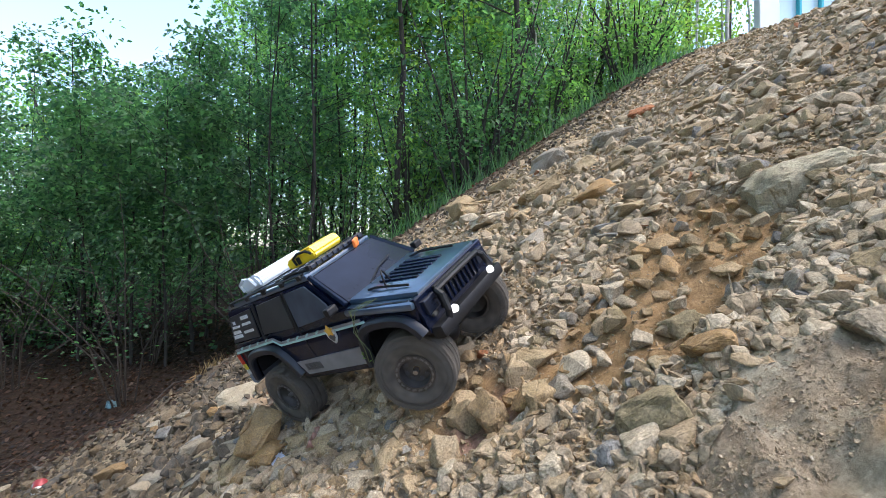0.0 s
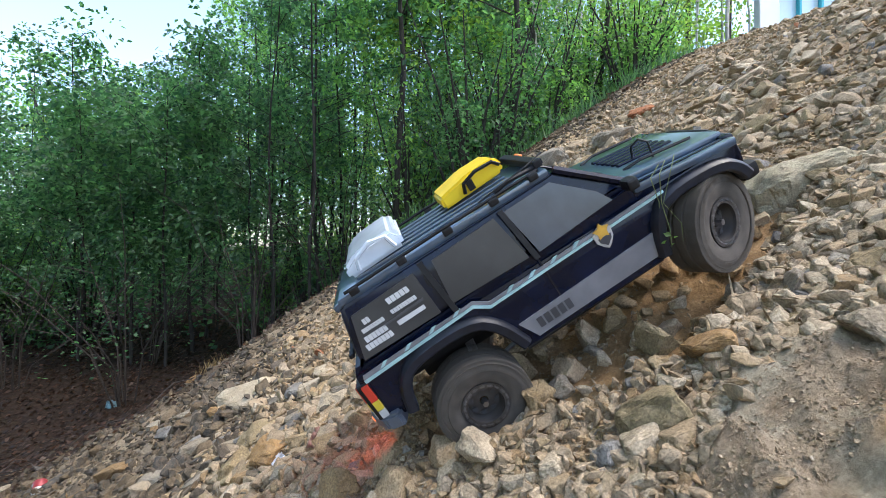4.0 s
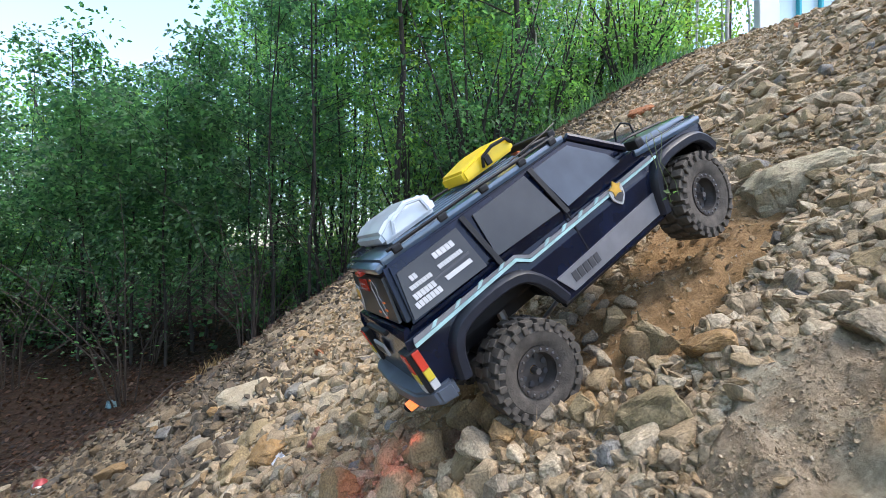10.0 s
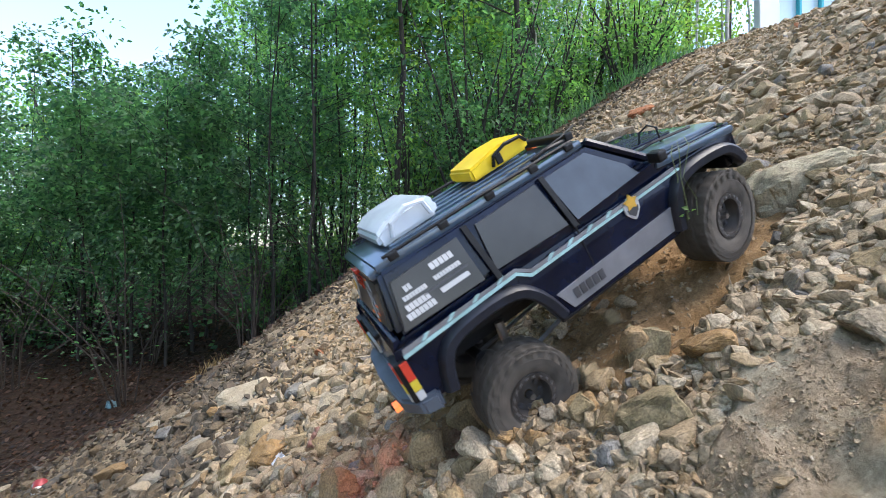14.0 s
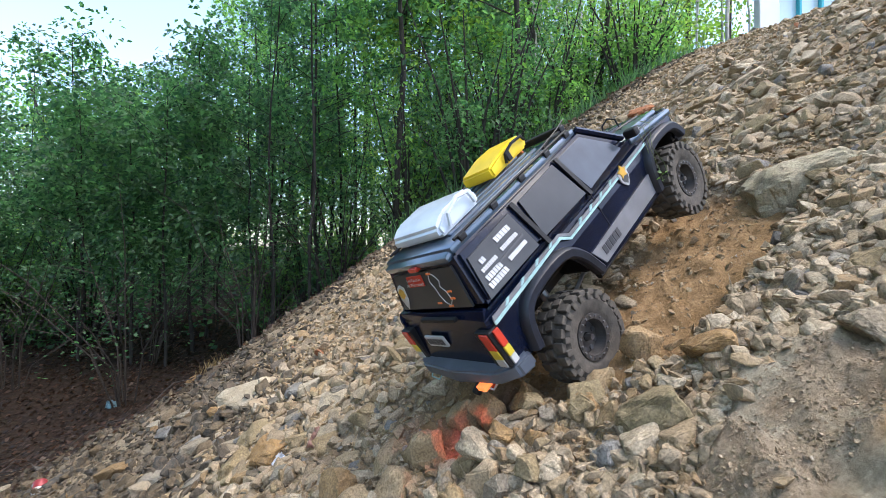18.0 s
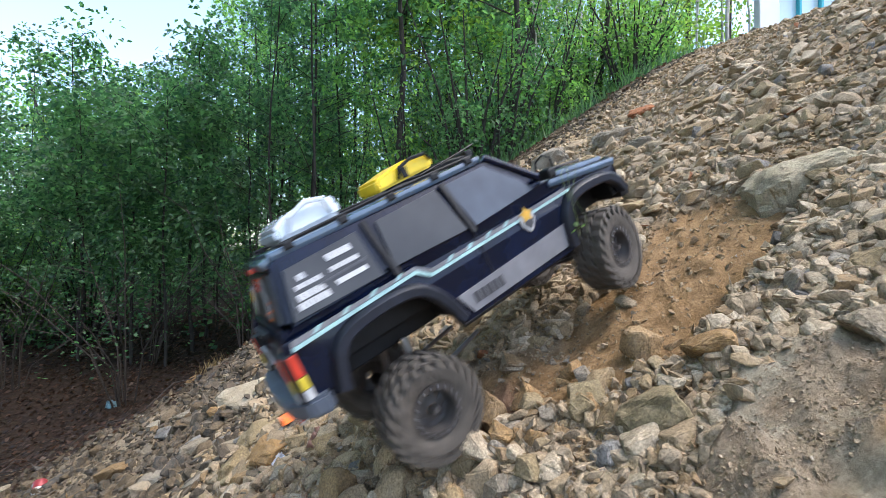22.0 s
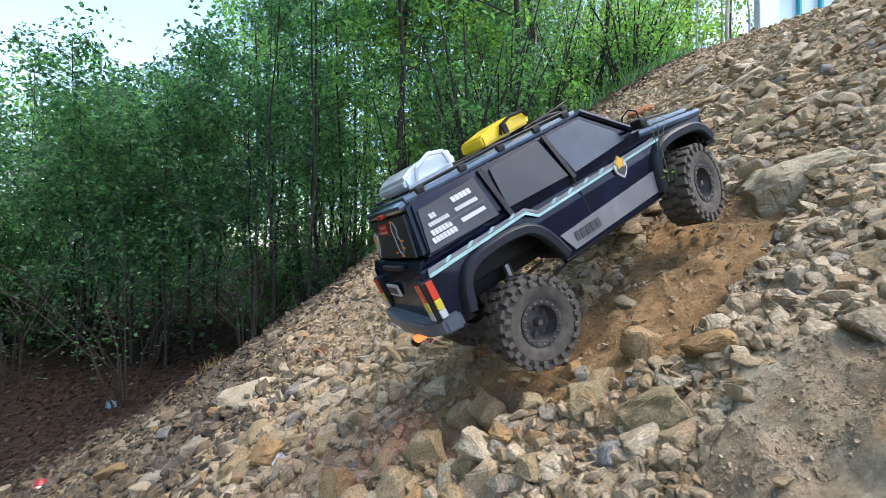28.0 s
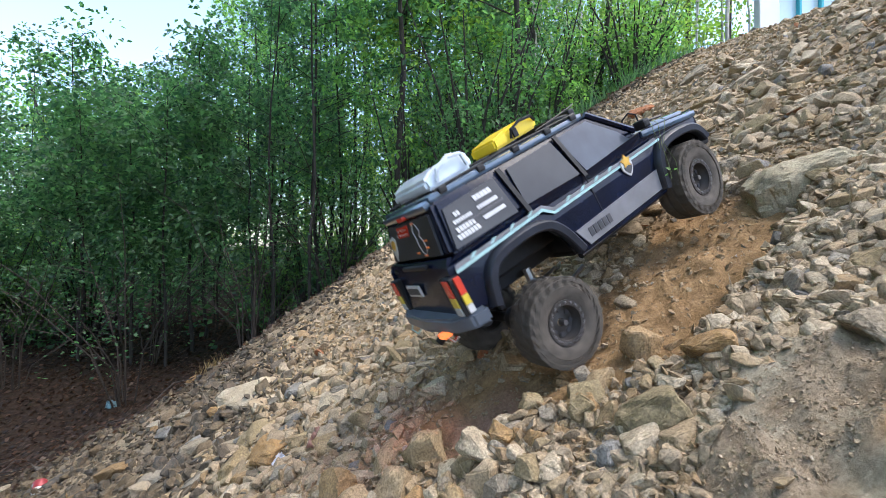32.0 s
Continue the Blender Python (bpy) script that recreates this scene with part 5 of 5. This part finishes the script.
# weed caught on the fender
for dy, bend in ((0.0, 0.0), (-0.003, 0.012), (0.004, -0.008)):
    bm = bmesh.new()
    tube(bm, [(0.140 + bend, -0.082, 0.113), (0.118 + bend, -0.1025 + dy, 0.112), (0.107, -0.104 + dy, 0.085), (0.104 + bend, -0.1035 + dy, 0.055), (0.098 + bend, -0.1035 + dy, 0.036)], 0.0005, 4)
    part("weed_stem", bm, M_STEM, truck)
r = np.random.RandomState(3)
v, f = leaf_cloud(np.array([(0.101, -0.104, 0.045), (0.104, -0.104, 0.052), (0.100, -0.105, 0.040)]), 0.004, 6, 0.0038, r)
ob = joined("weed_leaf_tuft", v, f, M_LEAF)
ob.parent = truck
# inner body and chassis
bm = bmesh.new()
box(bm, (-0.020, 0, 0.072), (0.450, 0.104, 0.056), None, 0.004)
box(bm, (0.004, 0, 0.062), (0.172, 0.176, 0.074), None, 0.004)
box(bm, (-0.234, 0, 0.070), (0.030, 0.168, 0.060), None, 0.003)
box(bm, (0.204, 0, 0.070), (0.016, 0.172, 0.040), None, 0.003)
part("inner_body", bm, M_BLACK, truck)
for y in (-0.027, 0.027):
    bm = bmesh.new()
    box(bm, (0, y, 0.032), (0.40, 0.006, 0.018), None, 0.002)
    part("chassis_rail", bm, M_BLACK, truck)
bm = bmesh.new()
box(bm, (0.0, 0, 0.012), (0.09, 0.06, 0.022), None, 0.006)
part("skid_plate", bm, M_BLACK, truck)


def axle(x, z):
    bm = bmesh.new()
    tube(bm, [(0, -0.062, 0), (0, 0.062, 0)], 0.0075, 10)
    bmesh.ops.create_uvsphere(bm, u_segments=14, v_segments=8, radius=0.017)
    ob = soft(part("axle", bm, M_BLACK, truck))
    for y in (-0.040, 0.040):
        way = -1 if x > 0 else 1
        bm = bmesh.new()
        tube(bm, [(0, y, -0.004), (way * 0.115, y * 0.75, 0.014)], 0.0028, 6)
        part("link_rod", bm, M_STEEL, ob, "bright steel link rod")
        bm = bmesh.new()
        tube(bm, [(way * 0.014, y * 1.25, 0.004), (way * 0.022, y * 1.05, 0.062)], 0.0055, 8)
        part("damper", bm, M_STEEL, ob)
    ob.location = (x, 0, z)
    return ob


AXLE_R, AXLE_F = axle(-0.156, -0.0123), axle(0.156, 0.0123)


def wheel():
    """Tyre with lugs, dished rim with holes, bead ring with bolts; the outer face looks to -y."""
    r0, half = 0.0495, 0.021
    bm = bmesh.new()
    lathe(bm, [(0.0255, -half * 0.8), (0.032, -half), (0.042, -half * 1.02), (0.0475, -half * 0.85), (r0, -half * 0.5), (r0, half * 0.5), (0.0475, half * 0.85), (0.042, half * 1.02), (0.032, half), (0.0255, half * 0.8)], 48)
    tyre = part("wheel", bm, M_RUBBER, truck, "chunky dust-covered off-road tyre on a dark rim")
    soft(tyre, 35)
    lugs = []
    for size in ((0.0062, 0.013, 0.0098), (0.0062, 0.010, 0.0098), (0.008, 0.0042, 0.0062)):
        bm = bmesh.new()
        box(bm, (0, 0, 0), size, None, 0.0008)
        me = bpy.data.meshes.new("tread_lug")
        bm.to_mesh(me)
        bm.free()
        me.materials.append(M_RUBBER)
        lugs.append(me)
    for k in range(22):
        for row, y in enumerate((-0.0135, 0.0, 0.0135)):
            a = 360 / 22 * (k + (0.5 if row == 1 else 0.15 * row))
            ob = new("tread_lug", lugs[row == 1])
            ob.parent = tyre
            ob.matrix_basis = pose(0, 0, 0, 0, a, 0) @ pose(r0 + 0.0016, y, 0, (12 if row == 1 else 0), 0, 0)
        for y in (-half * 0.98, half * 0.98):
            ob = new("tread_lug", lugs[2])
            ob.parent = tyre
            ob.matrix_basis = pose(0, 0, 0, 0, 360 / 22 * (k + 0.5), 0) @ pose(0.0468, y, 0)
    bm = bmesh.new()
    lathe(bm, [(0.0262, -0.0165), (0.0262, 0.016), (0.022, 0.016), (0.019, 0.0), (0.005, -0.004), (0.005, -0.0075), (0.0185, -0.0055), (0.0215, -0.0165)], 40)
    part("rim", bm, M_RIM, tyre)
    bm = bmesh.new()
    lathe(bm, [(0.0268, -0.0195), (0.0268, -0.0155), (0.0205, -0.0155), (0.0205, -0.0190)], 40)
    ring = part("bead_ring", bm, M_RIM, tyre)
    bm = bmesh.new()
    for k in range(18):
        a = 2 * math.pi * k / 18
        box(bm, (0.0237 * math.cos(a), -0.0198, 0.0237 * math.sin(a)), (0.0024, 0.002, 0.0024), pose(0, 0, 0, 0, 20 * k, 0), 0.0004)
    part("ring_bolts", bm, M_STEEL, tyre)
    for k in range(8):
        a = 2 * math.pi * k / 8
        bm = bmesh.new()
        lathe(bm, [(0.0, -0.0012), (0.0030, -0.0012), (0.0030, 0.0004), (0.0, 0.0004)], 12)
        bmesh.ops.transform(bm, matrix=Matrix.Translation((0.0145 * math.cos(a), -0.0066, 0.0145 * math.sin(a))), verts=bm.verts)
        part("rim_hole", bm, M_INK, tyre)
    bm = bmesh.new()
    lathe(bm, [(0.0, -0.0165), (0.0035, -0.0165), (0.0040, -0.0075), (0.0, -0.0075)], 6)
    part("hub_nut", bm, M_STEEL, tyre)
    return tyre


first_wheel = wheel()
WHEELS = []
for x, z, sign in ((-0.156, -0.0123, -1), (-0.156, -0.0123, 1), (0.156, 0.0123, -1), (0.156, 0.0123, 1)):
    ob = first_wheel if not WHEELS else copy_thing(first_wheel, Matrix.Identity(4))
    WHEELS.append((ob, x, z, sign))


# ---- litter on the slope ----
def drinks_can(x, y):
    root_z = float(ground_z(x, y))
    can = new("drinks_can")
    can.matrix_basis = pose(x, y, root_z + 0.004, 35, 20, 50) @ Matrix.Diagonal((0.75, 0.75, 0.75, 1))
    bm = bmesh.new()
    lathe(bm, [(0.0, -0.045), (0.020, -0.045), (0.025, -0.040), (0.022, -0.01), (0.025, 0.02), (0.025, 0.040), (0.020, 0.045), (0.0, 0.045)], 20)
    for v in bm.verts:
        v.co.z += 0.006 * math.sin(v.co.y * 70)
    soft(part("can_body", bm, material("faded_red_can", (0.26, 0.035, 0.04), 0.4, 0.2, 0.3, 60), can))
    for y0 in (-0.030, -0.008, 0.018):
        bm = bmesh.new()
        lathe(bm, [(0.0252, y0), (0.0258, y0 + 0.008), (0.0252, y0 + 0.016), (0.022, y0 + 0.008)], 20)
        soft(part("can_band", bm, M_SILVER, can))
    tagged(can, "crushed red and white drinks can in the rubble", "can")


drinks_can(-1.225, 1.40)


def scrap(name, x, y, size, colour, words, category, seed):
    r = np.random.RandomState(seed)
    bm = bmesh.new()
    bmesh.ops.create_grid(bm, x_segments=6, y_segments=6, size=size)
    for v in bm.verts:
        v.co.z = r.normal(0, size * 0.28)
        v.co.x += r.normal(0, size * 0.12)
    ob = soft(part(name, bm, material(name + "_skin", colour, 0.4, 0, 0.4, 50), None), 60)
    ob.matrix_basis = pose(x, y, float(ground_z(x, y)) + size * 0.7, 20, -30, 40 * seed)
    so = ob.modifiers.new("thick", "SOLIDIFY")
    so.thickness = 0.0012
    tagged(ob, words, category)


scrap("foil_wrapper", -0.262, 0.735, 0.012, (0.55, 0.60, 0.66), "crumpled silvery wrapper between stones", "wrapper", 1)
scrap("dry_leaf", -0.185, 0.700, 0.016, (0.20, 0.095, 0.065), "curled red-brown dry leaf on the stones", "leaf", 2)
scrap("plastic_scrap", -2.03, 2.83, 0.03, (0.07, 0.15, 0.18), "pale blue plastic scrap on the forest floor", "plastic scrap", 3)


# ---- stones that the wheels kick loose: start and end of the roll (seconds), from x, y to x, y, size, kind ----
LOOSE = []
for t0, t1, x0, y0, x1, y1, size, kind in (
        (0.4, 1.4, -0.310, 0.800, -0.52, 0.74, 0.095, "o"), (0.3, 1.1, -0.02, 0.63, -0.12, 0.55, 0.045, "o"), (0.4, 1.3, 0.03, 0.60, -0.05, 0.50, 0.040, "t"),
        (6.6, 7.4, 0.00, 0.50, -0.10, 0.45, 0.035, "t"), (8.7, 9.5, 0.10, 0.50, 0.01, 0.43, 0.040, "t"), (8.8, 9.7, 0.13, 0.51, 0.05, 0.42, 0.030, "g"),
        (14.6, 16.3, 0.10, 0.60, -0.10, 0.51, 0.045, "t"), (20.3, 21.2, 0.31, 0.74, 0.17, 0.64, 0.024, "t"), (20.2, 20.9, 0.35, 0.77, 0.24, 0.68, 0.020, "w"),
        (23.9, 24.8, 0.10, 0.53, -0.03, 0.46, 0.040, "o"), (29.6, 30.5, 0.06, 0.55, -0.08, 0.49, 0.050, "o"), (29.7, 30.7, 0.03, 0.58, -0.06, 0.46, 0.045, "t")):
    ob = rock(x0, y0, size, size * 1.1, kind, rock_rng, 3, 8, 0.5, " kicked loose by the truck's wheels")
    LOOSE.append((ob, t0, t1, x0, y0, x1, y1, size))

# larger stones that the truck shifts: size, kind, and where they lie from which second on
SHIFTED = []
for size, kind, stops in (
        (0.058, "l", ((0.0, 0.275, 0.510), (1.1, 0.231, 0.494), (11.6, 0.218, 0.488), (14.9, 0.151, 0.475))),
        (0.048, "w", ((0.0, 0.154, 0.546), (1.0, 0.040, 0.470))),
        (0.048, "w", ((0.0, 0.246, 0.655), (1.2, 0.190, 0.590), (6.4, 0.070, 0.500))),
        (0.040, "t", ((0.0, 0.208, 0.600), (1.2, 0.150, 0.540), (8.8, 0.040, 0.440))),
        (0.058, "t", ((0.0, 0.120, 0.610), (1.0, 0.086, 0.584), (9.0, -0.02, 0.520))),
        (0.045, "o", ((0.0, 0.330, 0.700), (5.6, 0.300, 0.560), (9.0, 0.215, 0.500)))):
    ob = rock(*stops[0][1:], size, size * 0.85, kind, rock_rng, 3, 8, 0.4, " shifted by the truck's wheels")
    SHIFTED.append((ob, size, stops))

# stones over the clay, which the wheels scrape away downhill
scrape = np.random.RandomState(83)
tries = 0
while len(LOOSE) < 72 and tries < 4000:
    tries += 1
    x, y = float(scrape.uniform(0.04, 0.44)), float(scrape.uniform(0.46, 0.80))
    if channel(np.array(x), np.array(y)) < 0.6 or any(math.hypot(x - row[3], y - row[4]) < 0.026 for row in LOOSE):
        continue
    size = float(scrape.uniform(0.016, 0.031))
    # the upper part is cleared first
    t0 = float(scrape.uniform(4.0, 9.2) if x > 0.24 else scrape.uniform(8.0, 16.5))
    down = float(scrape.uniform(0.7, 1.3))
    ob = rock(x, y, size, size * 0.9, "tttgowol"[scrape.randint(8)], scrape, 2, 7, 0.3, " kicked loose by the truck's wheels")
    LOOSE.append((ob, t0, t0 + float(scrape.uniform(0.7, 1.2)), x, y, x - (0.04 + 0.50 * (x - 0.02)) * down - float(scrape.uniform(0.0, 0.14)), y - 0.06 - 0.55 * (y - 0.46) * down - float(scrape.uniform(0.0, 0.05)), size))


# ---- what moves ----
def between(rows, t, k):
    """The value of column k at time t."""
    return float(np.interp(t, [row[0] for row in rows], [row[k] for row in rows]))


def motions():
    DRIVE = [
        (0.0, -0.103, 0.768, 0.836, 26.6, -14.8, -40.6),
        (0.5, -0.064, 0.704, 0.868, 26.5, -15.1, -38.9),
        (1.0, 0.087, 0.583, 0.927, 27.2, -27.7, -22.6),
        (1.5, 0.112, 0.612, 0.930, 7.4, -32.7, 7.8),
        (2.0, 0.137, 0.615, 0.947, 16.6, -32.6, 1.3),
        (2.5, 0.143, 0.598, 0.936, 13.4, -32.5, 0.5),
        (3.0, 0.150, 0.563, 0.940, 14.8, -31.5, -3.5),
        (3.5, 0.159, 0.579, 0.944, 14.8, -32.5, 0.3),
        (5.5, 0.140, 0.600, 0.937, 15.9, -31.8, 2.2),
        (6.0, 0.069, 0.562, 0.932, 17.5, -25.6, -7.8),
        (6.5, 0.094, 0.546, 0.926, 18.1, -26.7, -13.4),
        (7.0, 0.167, 0.572, 0.944, 1.9, -30.0, 9.4),
        (7.5, 0.158, 0.563, 0.937, 6.4, -29.1, 9.1),
        (8.0, 0.127, 0.548, 0.931, 6.2, -27.3, 4.2),
        (8.5, 0.117, 0.540, 0.945, 18.9, -29.8, -7.0),
        (9.0, 0.190, 0.622, 0.995, -5.0, -35.0, 23.5),
        (9.5, 0.173, 0.614, 0.968, -1.5, -33.4, 24.0),
        (10.0, 0.172, 0.614, 0.968, -1.4, -33.4, 24.0),
        (10.5, 0.172, 0.614, 0.968, -1.4, -33.4, 24.0),
        (11.0, 0.172, 0.614, 0.968, -1.4, -33.4, 24.0),
        (11.5, 0.147, 0.602, 0.962, 2.5, -31.4, 22.2),
        (12.0, 0.062, 0.554, 0.914, 4.6, -25.2, 10.4),
        (12.5, 0.160, 0.586, 0.961, 10.6, -29.9, 11.2),
        (13.0, 0.193, 0.605, 0.982, 6.7, -32.2, 17.5),
        (13.5, 0.183, 0.595, 0.962, 5.7, -32.2, 18.7),
        (14.0, 0.172, 0.596, 0.963, 8.1, -31.3, 17.3),
        (14.5, -0.005, 0.546, 0.889, 3.9, -20.1, 25.9),
        (16.5, 0.219, 0.649, 0.995, -4.3, -36.4, 26.6),
        (17.0, 0.214, 0.669, 0.996, -8.6, -37.4, 34.3),
        (17.5, 0.206, 0.677, 0.996, -10.1, -38.1, 39.3),
        (18.0, 0.205, 0.677, 0.991, -9.5, -37.0, 38.9),
        (18.5, 0.185, 0.656, 0.987, -11.0, -29.3, 37.0),
        (19.0, 0.128, 0.623, 0.972, -8.0, -25.9, 33.3),
        (19.5, 0.227, 0.676, 1.015, -14.6, -33.2, 53.7),
        (20.0, 0.194, 0.755, 1.016, -19.4, -31.3, 55.1),
        (20.5, 0.179, 0.739, 1.000, -17.7, -29.1, 55.2),
        (21.0, 0.128, 0.669, 0.976, -10.7, -24.7, 48.1),
        (21.5, 0.114, 0.647, 0.969, -7.4, -26.1, 44.9),
        (22.0, 0.052, 0.605, 0.935, -3.1, -26.0, 30.8),
        (22.5, -0.016, 0.557, 0.875, 4.9, -19.7, 28.3),
        (23.0, 0.065, 0.571, 0.921, 12.3, -30.4, 25.8),
        (23.5, 0.067, 0.617, 0.920, -4.2, -23.6, 35.9),
        (24.0, 0.150, 0.643, 0.973, -2.7, -29.6, 33.3),
        (24.5, 0.177, 0.669, 0.986, -2.5, -26.3, 41.0),
        (25.0, 0.244, 0.700, 1.037, 2.6, -32.2, 18.3),
        (25.5, 0.254, 0.669, 1.014, 3.9, -34.3, 20.0),
        (27.5, 0.219, 0.679, 1.009, -5.5, -29.6, 25.7),
        (28.0, 0.187, 0.661, 1.006, -1.4, -28.1, 24.1),
        (28.5, 0.255, 0.709, 1.012, -4.2, -34.3, 25.4),
        (29.0, 0.256, 0.700, 1.009, -2.5, -34.5, 24.6),
        (29.5, 0.254, 0.700, 1.008, -2.6, -34.5, 24.6),
        (30.0, 0.133, 0.640, 0.992, 3.0, -25.6, 20.2),
        (30.5, 0.175, 0.670, 0.996, -2.1, -29.3, 21.1),
        (31.0, 0.286, 0.716, 1.043, 3.2, -36.3, 30.0),
        (31.5, 0.250, 0.723, 1.014, -4.9, -34.4, 30.8),
        (32.0, 0.206, 0.683, 1.008, -5.0, -28.8, 28.2),
    ]
    SPRING = [
        (0.0, 0.006, -0.005), (0.5, 0.026, -0.023), (1.0, 0.025, 0.005), (1.5, 0.017, -0.003), (2.0, 0.011, -0.005), (2.5, 0.011, -0.004),
        (3.0, 0.008, 0.001), (3.5, 0.007, 0.015), (5.5, 0.010, 0.001), (6.0, 0.007, 0.001), (6.5, -0.006, 0.011), (7.0, 0.007, 0.004),
        (7.5, 0.009, 0.002), (8.0, 0.007, 0.004), (8.5, -0.004, -0.002), (9.0, 0.007, 0.005), (9.5, 0.001, 0.001), (10.0, 0.001, 0.001),
        (10.5, 0.001, 0.001), (11.0, 0.001, 0.001), (11.5, -0.006, 0.003), (12.0, -0.003, 0.001), (12.5, -0.013, -0.002), (13.0, -0.004, 0.002),
        (13.5, -0.003, 0.004), (14.0, -0.013, -0.006), (14.5, -0.006, 0.003), (16.5, -0.001, 0.001), (17.0, -0.001, 0.003), (17.5, 0.002, -0.010),
        (18.0, 0.001, -0.006), (18.5, -0.009, -0.005), (19.0, -0.011, -0.006), (19.5, 0.003, -0.018), (20.0, 0.007, -0.018), (20.5, 0.002, -0.015),
        (21.0, 0.000, 0.005), (21.5, -0.013, -0.005), (22.0, -0.021, -0.020), (22.5, -0.003, -0.002), (23.0, 0.006, -0.005), (23.5, -0.004, -0.001),
        (24.0, -0.010, -0.007), (24.5, 0.007, 0.015), (25.0, 0.004, -0.007), (25.5, -0.007, 0.005), (27.5, -0.013, 0.000), (28.0, -0.007, -0.005),
        (28.5, -0.005, 0.005), (29.0, -0.005, 0.003), (29.5, -0.005, 0.003), (30.0, -0.007, -0.006), (30.5, -0.011, -0.004), (31.0, 0.002, 0.000),
        (31.5, -0.009, -0.005), (32.0, -0.017, 0.000),
    ]
    # steering of the front wheels (degrees to the left), and the spin of the wheels (degrees in a tenth of a second)
    STEER = [(0, 24), (0.5, 20), (1.0, 16), (1.5, 8), (2.0, 0), (3.0, 4), (3.5, 26), (5.5, 14), (6.0, 4), (7.0, 4), (7.5, 16), (8.5, 22), (9.0, 0), (9.5, 6), (11.0, 8), (12.0, 18),
             (13.0, 6), (13.5, 16), (14.5, 4), (16.5, 38), (17.5, 0), (18.5, 4), (19.0, 0), (20.0, 0), (20.5, 14), (21.0, 34), (21.5, 24), (22.5, 4), (23.0, 20), (23.5, 8), (24.5, 0), (25.0, 6),
             (25.5, 26), (27.5, 4), (28.0, 14), (29.0, 10), (30.0, 14), (31.0, 24), (31.5, 6), (32.0, 6)]
    SPIN = [(0, 60), (5.3, 70), (5.5, 15), (5.8, 60), (7.2, 60), (7.4, 5), (7.6, 5), (7.9, 60), (9.2, 70), (9.4, 4), (11.1, 0), (11.4, 50), (11.8, 10), (12.1, 4), (12.3, 60), (13.2, 60), (13.4, 4),
            (13.7, 6), (13.9, 60), (14.4, 20), (14.6, 50), (17.4, 50), (17.8, 0), (18.2, 10), (18.5, 45), (20.2, 50), (20.4, 4), (20.6, 4), (20.9, 50), (21.3, 10), (21.6, 5), (21.9, 60), (27.7, 60),
            (27.9, 5), (28.1, 8), (28.4, 50), (28.8, 6), (29.6, 8), (29.9, 4), (30.1, 6), (30.4, 60), (31.2, 55), (31.4, 8), (31.7, 45), (32, 55)]
    walk(truck, [(row[0], pose(*row[1:])) for row in DRIVE])
    walk(AXLE_R, [(row[0], pose(-0.156, 0, -0.0123 + row[1])) for row in SPRING])
    walk(AXLE_F, [(row[0], pose(0.156, 0, 0.0123 + row[2])) for row in SPRING])
    for ob, x, z, sign in WHEELS:
        rows, angle = [], 0.0
        for k in range(321):
            t = k / 10
            lift = between(SPRING, t, 2 if x > 0 else 1)
            turn = between(STEER, t, 1) if x > 0 else 0.0
            flip = pose(0, 0, 0, 0, 0, 180) if sign > 0 else Matrix.Identity(4)
            rows.append((t, pose(x, sign * 0.083, z + lift, 0, 0, turn) @ pose(0, 0, 0, 0, angle, 0) @ flip))
            angle += between(SPIN, t, 1)
        walk(ob, rows)
    for ob, size, stops in SHIFTED:
        rows, turn = [], 0.0
        for k, (t, x, y) in enumerate(stops):
            if k:
                px, py = stops[k - 1][1:]
                for q in (0.25, 0.5, 0.75):
                    mx, my = px + (x - px) * q, py + (y - py) * q
                    rows.append((t + 0.8 * q, pose(mx, my, float(ground_z(mx, my)) + size * 0.3, 0, turn - 120 * q, 30 * k * q)))
                turn -= 120
            at = pose(x, y, float(ground_z(x, y)) + size * 0.12, 0, turn, 30 * k)
            rows += [(t + (0.8 if k else 0.0), at), (stops[k + 1][0] if k + 1 < len(stops) else 32.0, at)]
        walk(ob, rows)
    for k, (ob, t0, t1, x0, y0, x1, y1, size) in enumerate(LOOSE):
        def spot(q):
            x, y = x0 + (x1 - x0) * q, y0 + (y1 - y0) * q
            hop = size * 0.5 * abs(math.sin(q * math.pi * 2.5)) * (1 - q)
            return pose(x, y, float(ground_z(x, y)) + size * 0.22 + hop, 0, -300 * q, 40 * q + 20 * k)
        steps = max(5, round((t1 - t0) / 0.15))
        rows = [(0.0, spot(0))] + [(t0 + (t1 - t0) * i / steps, spot((i / steps) ** 0.8)) for i in range(steps + 1)] + [(32.0, spot(1))]
        walk(ob, rows)


motions()
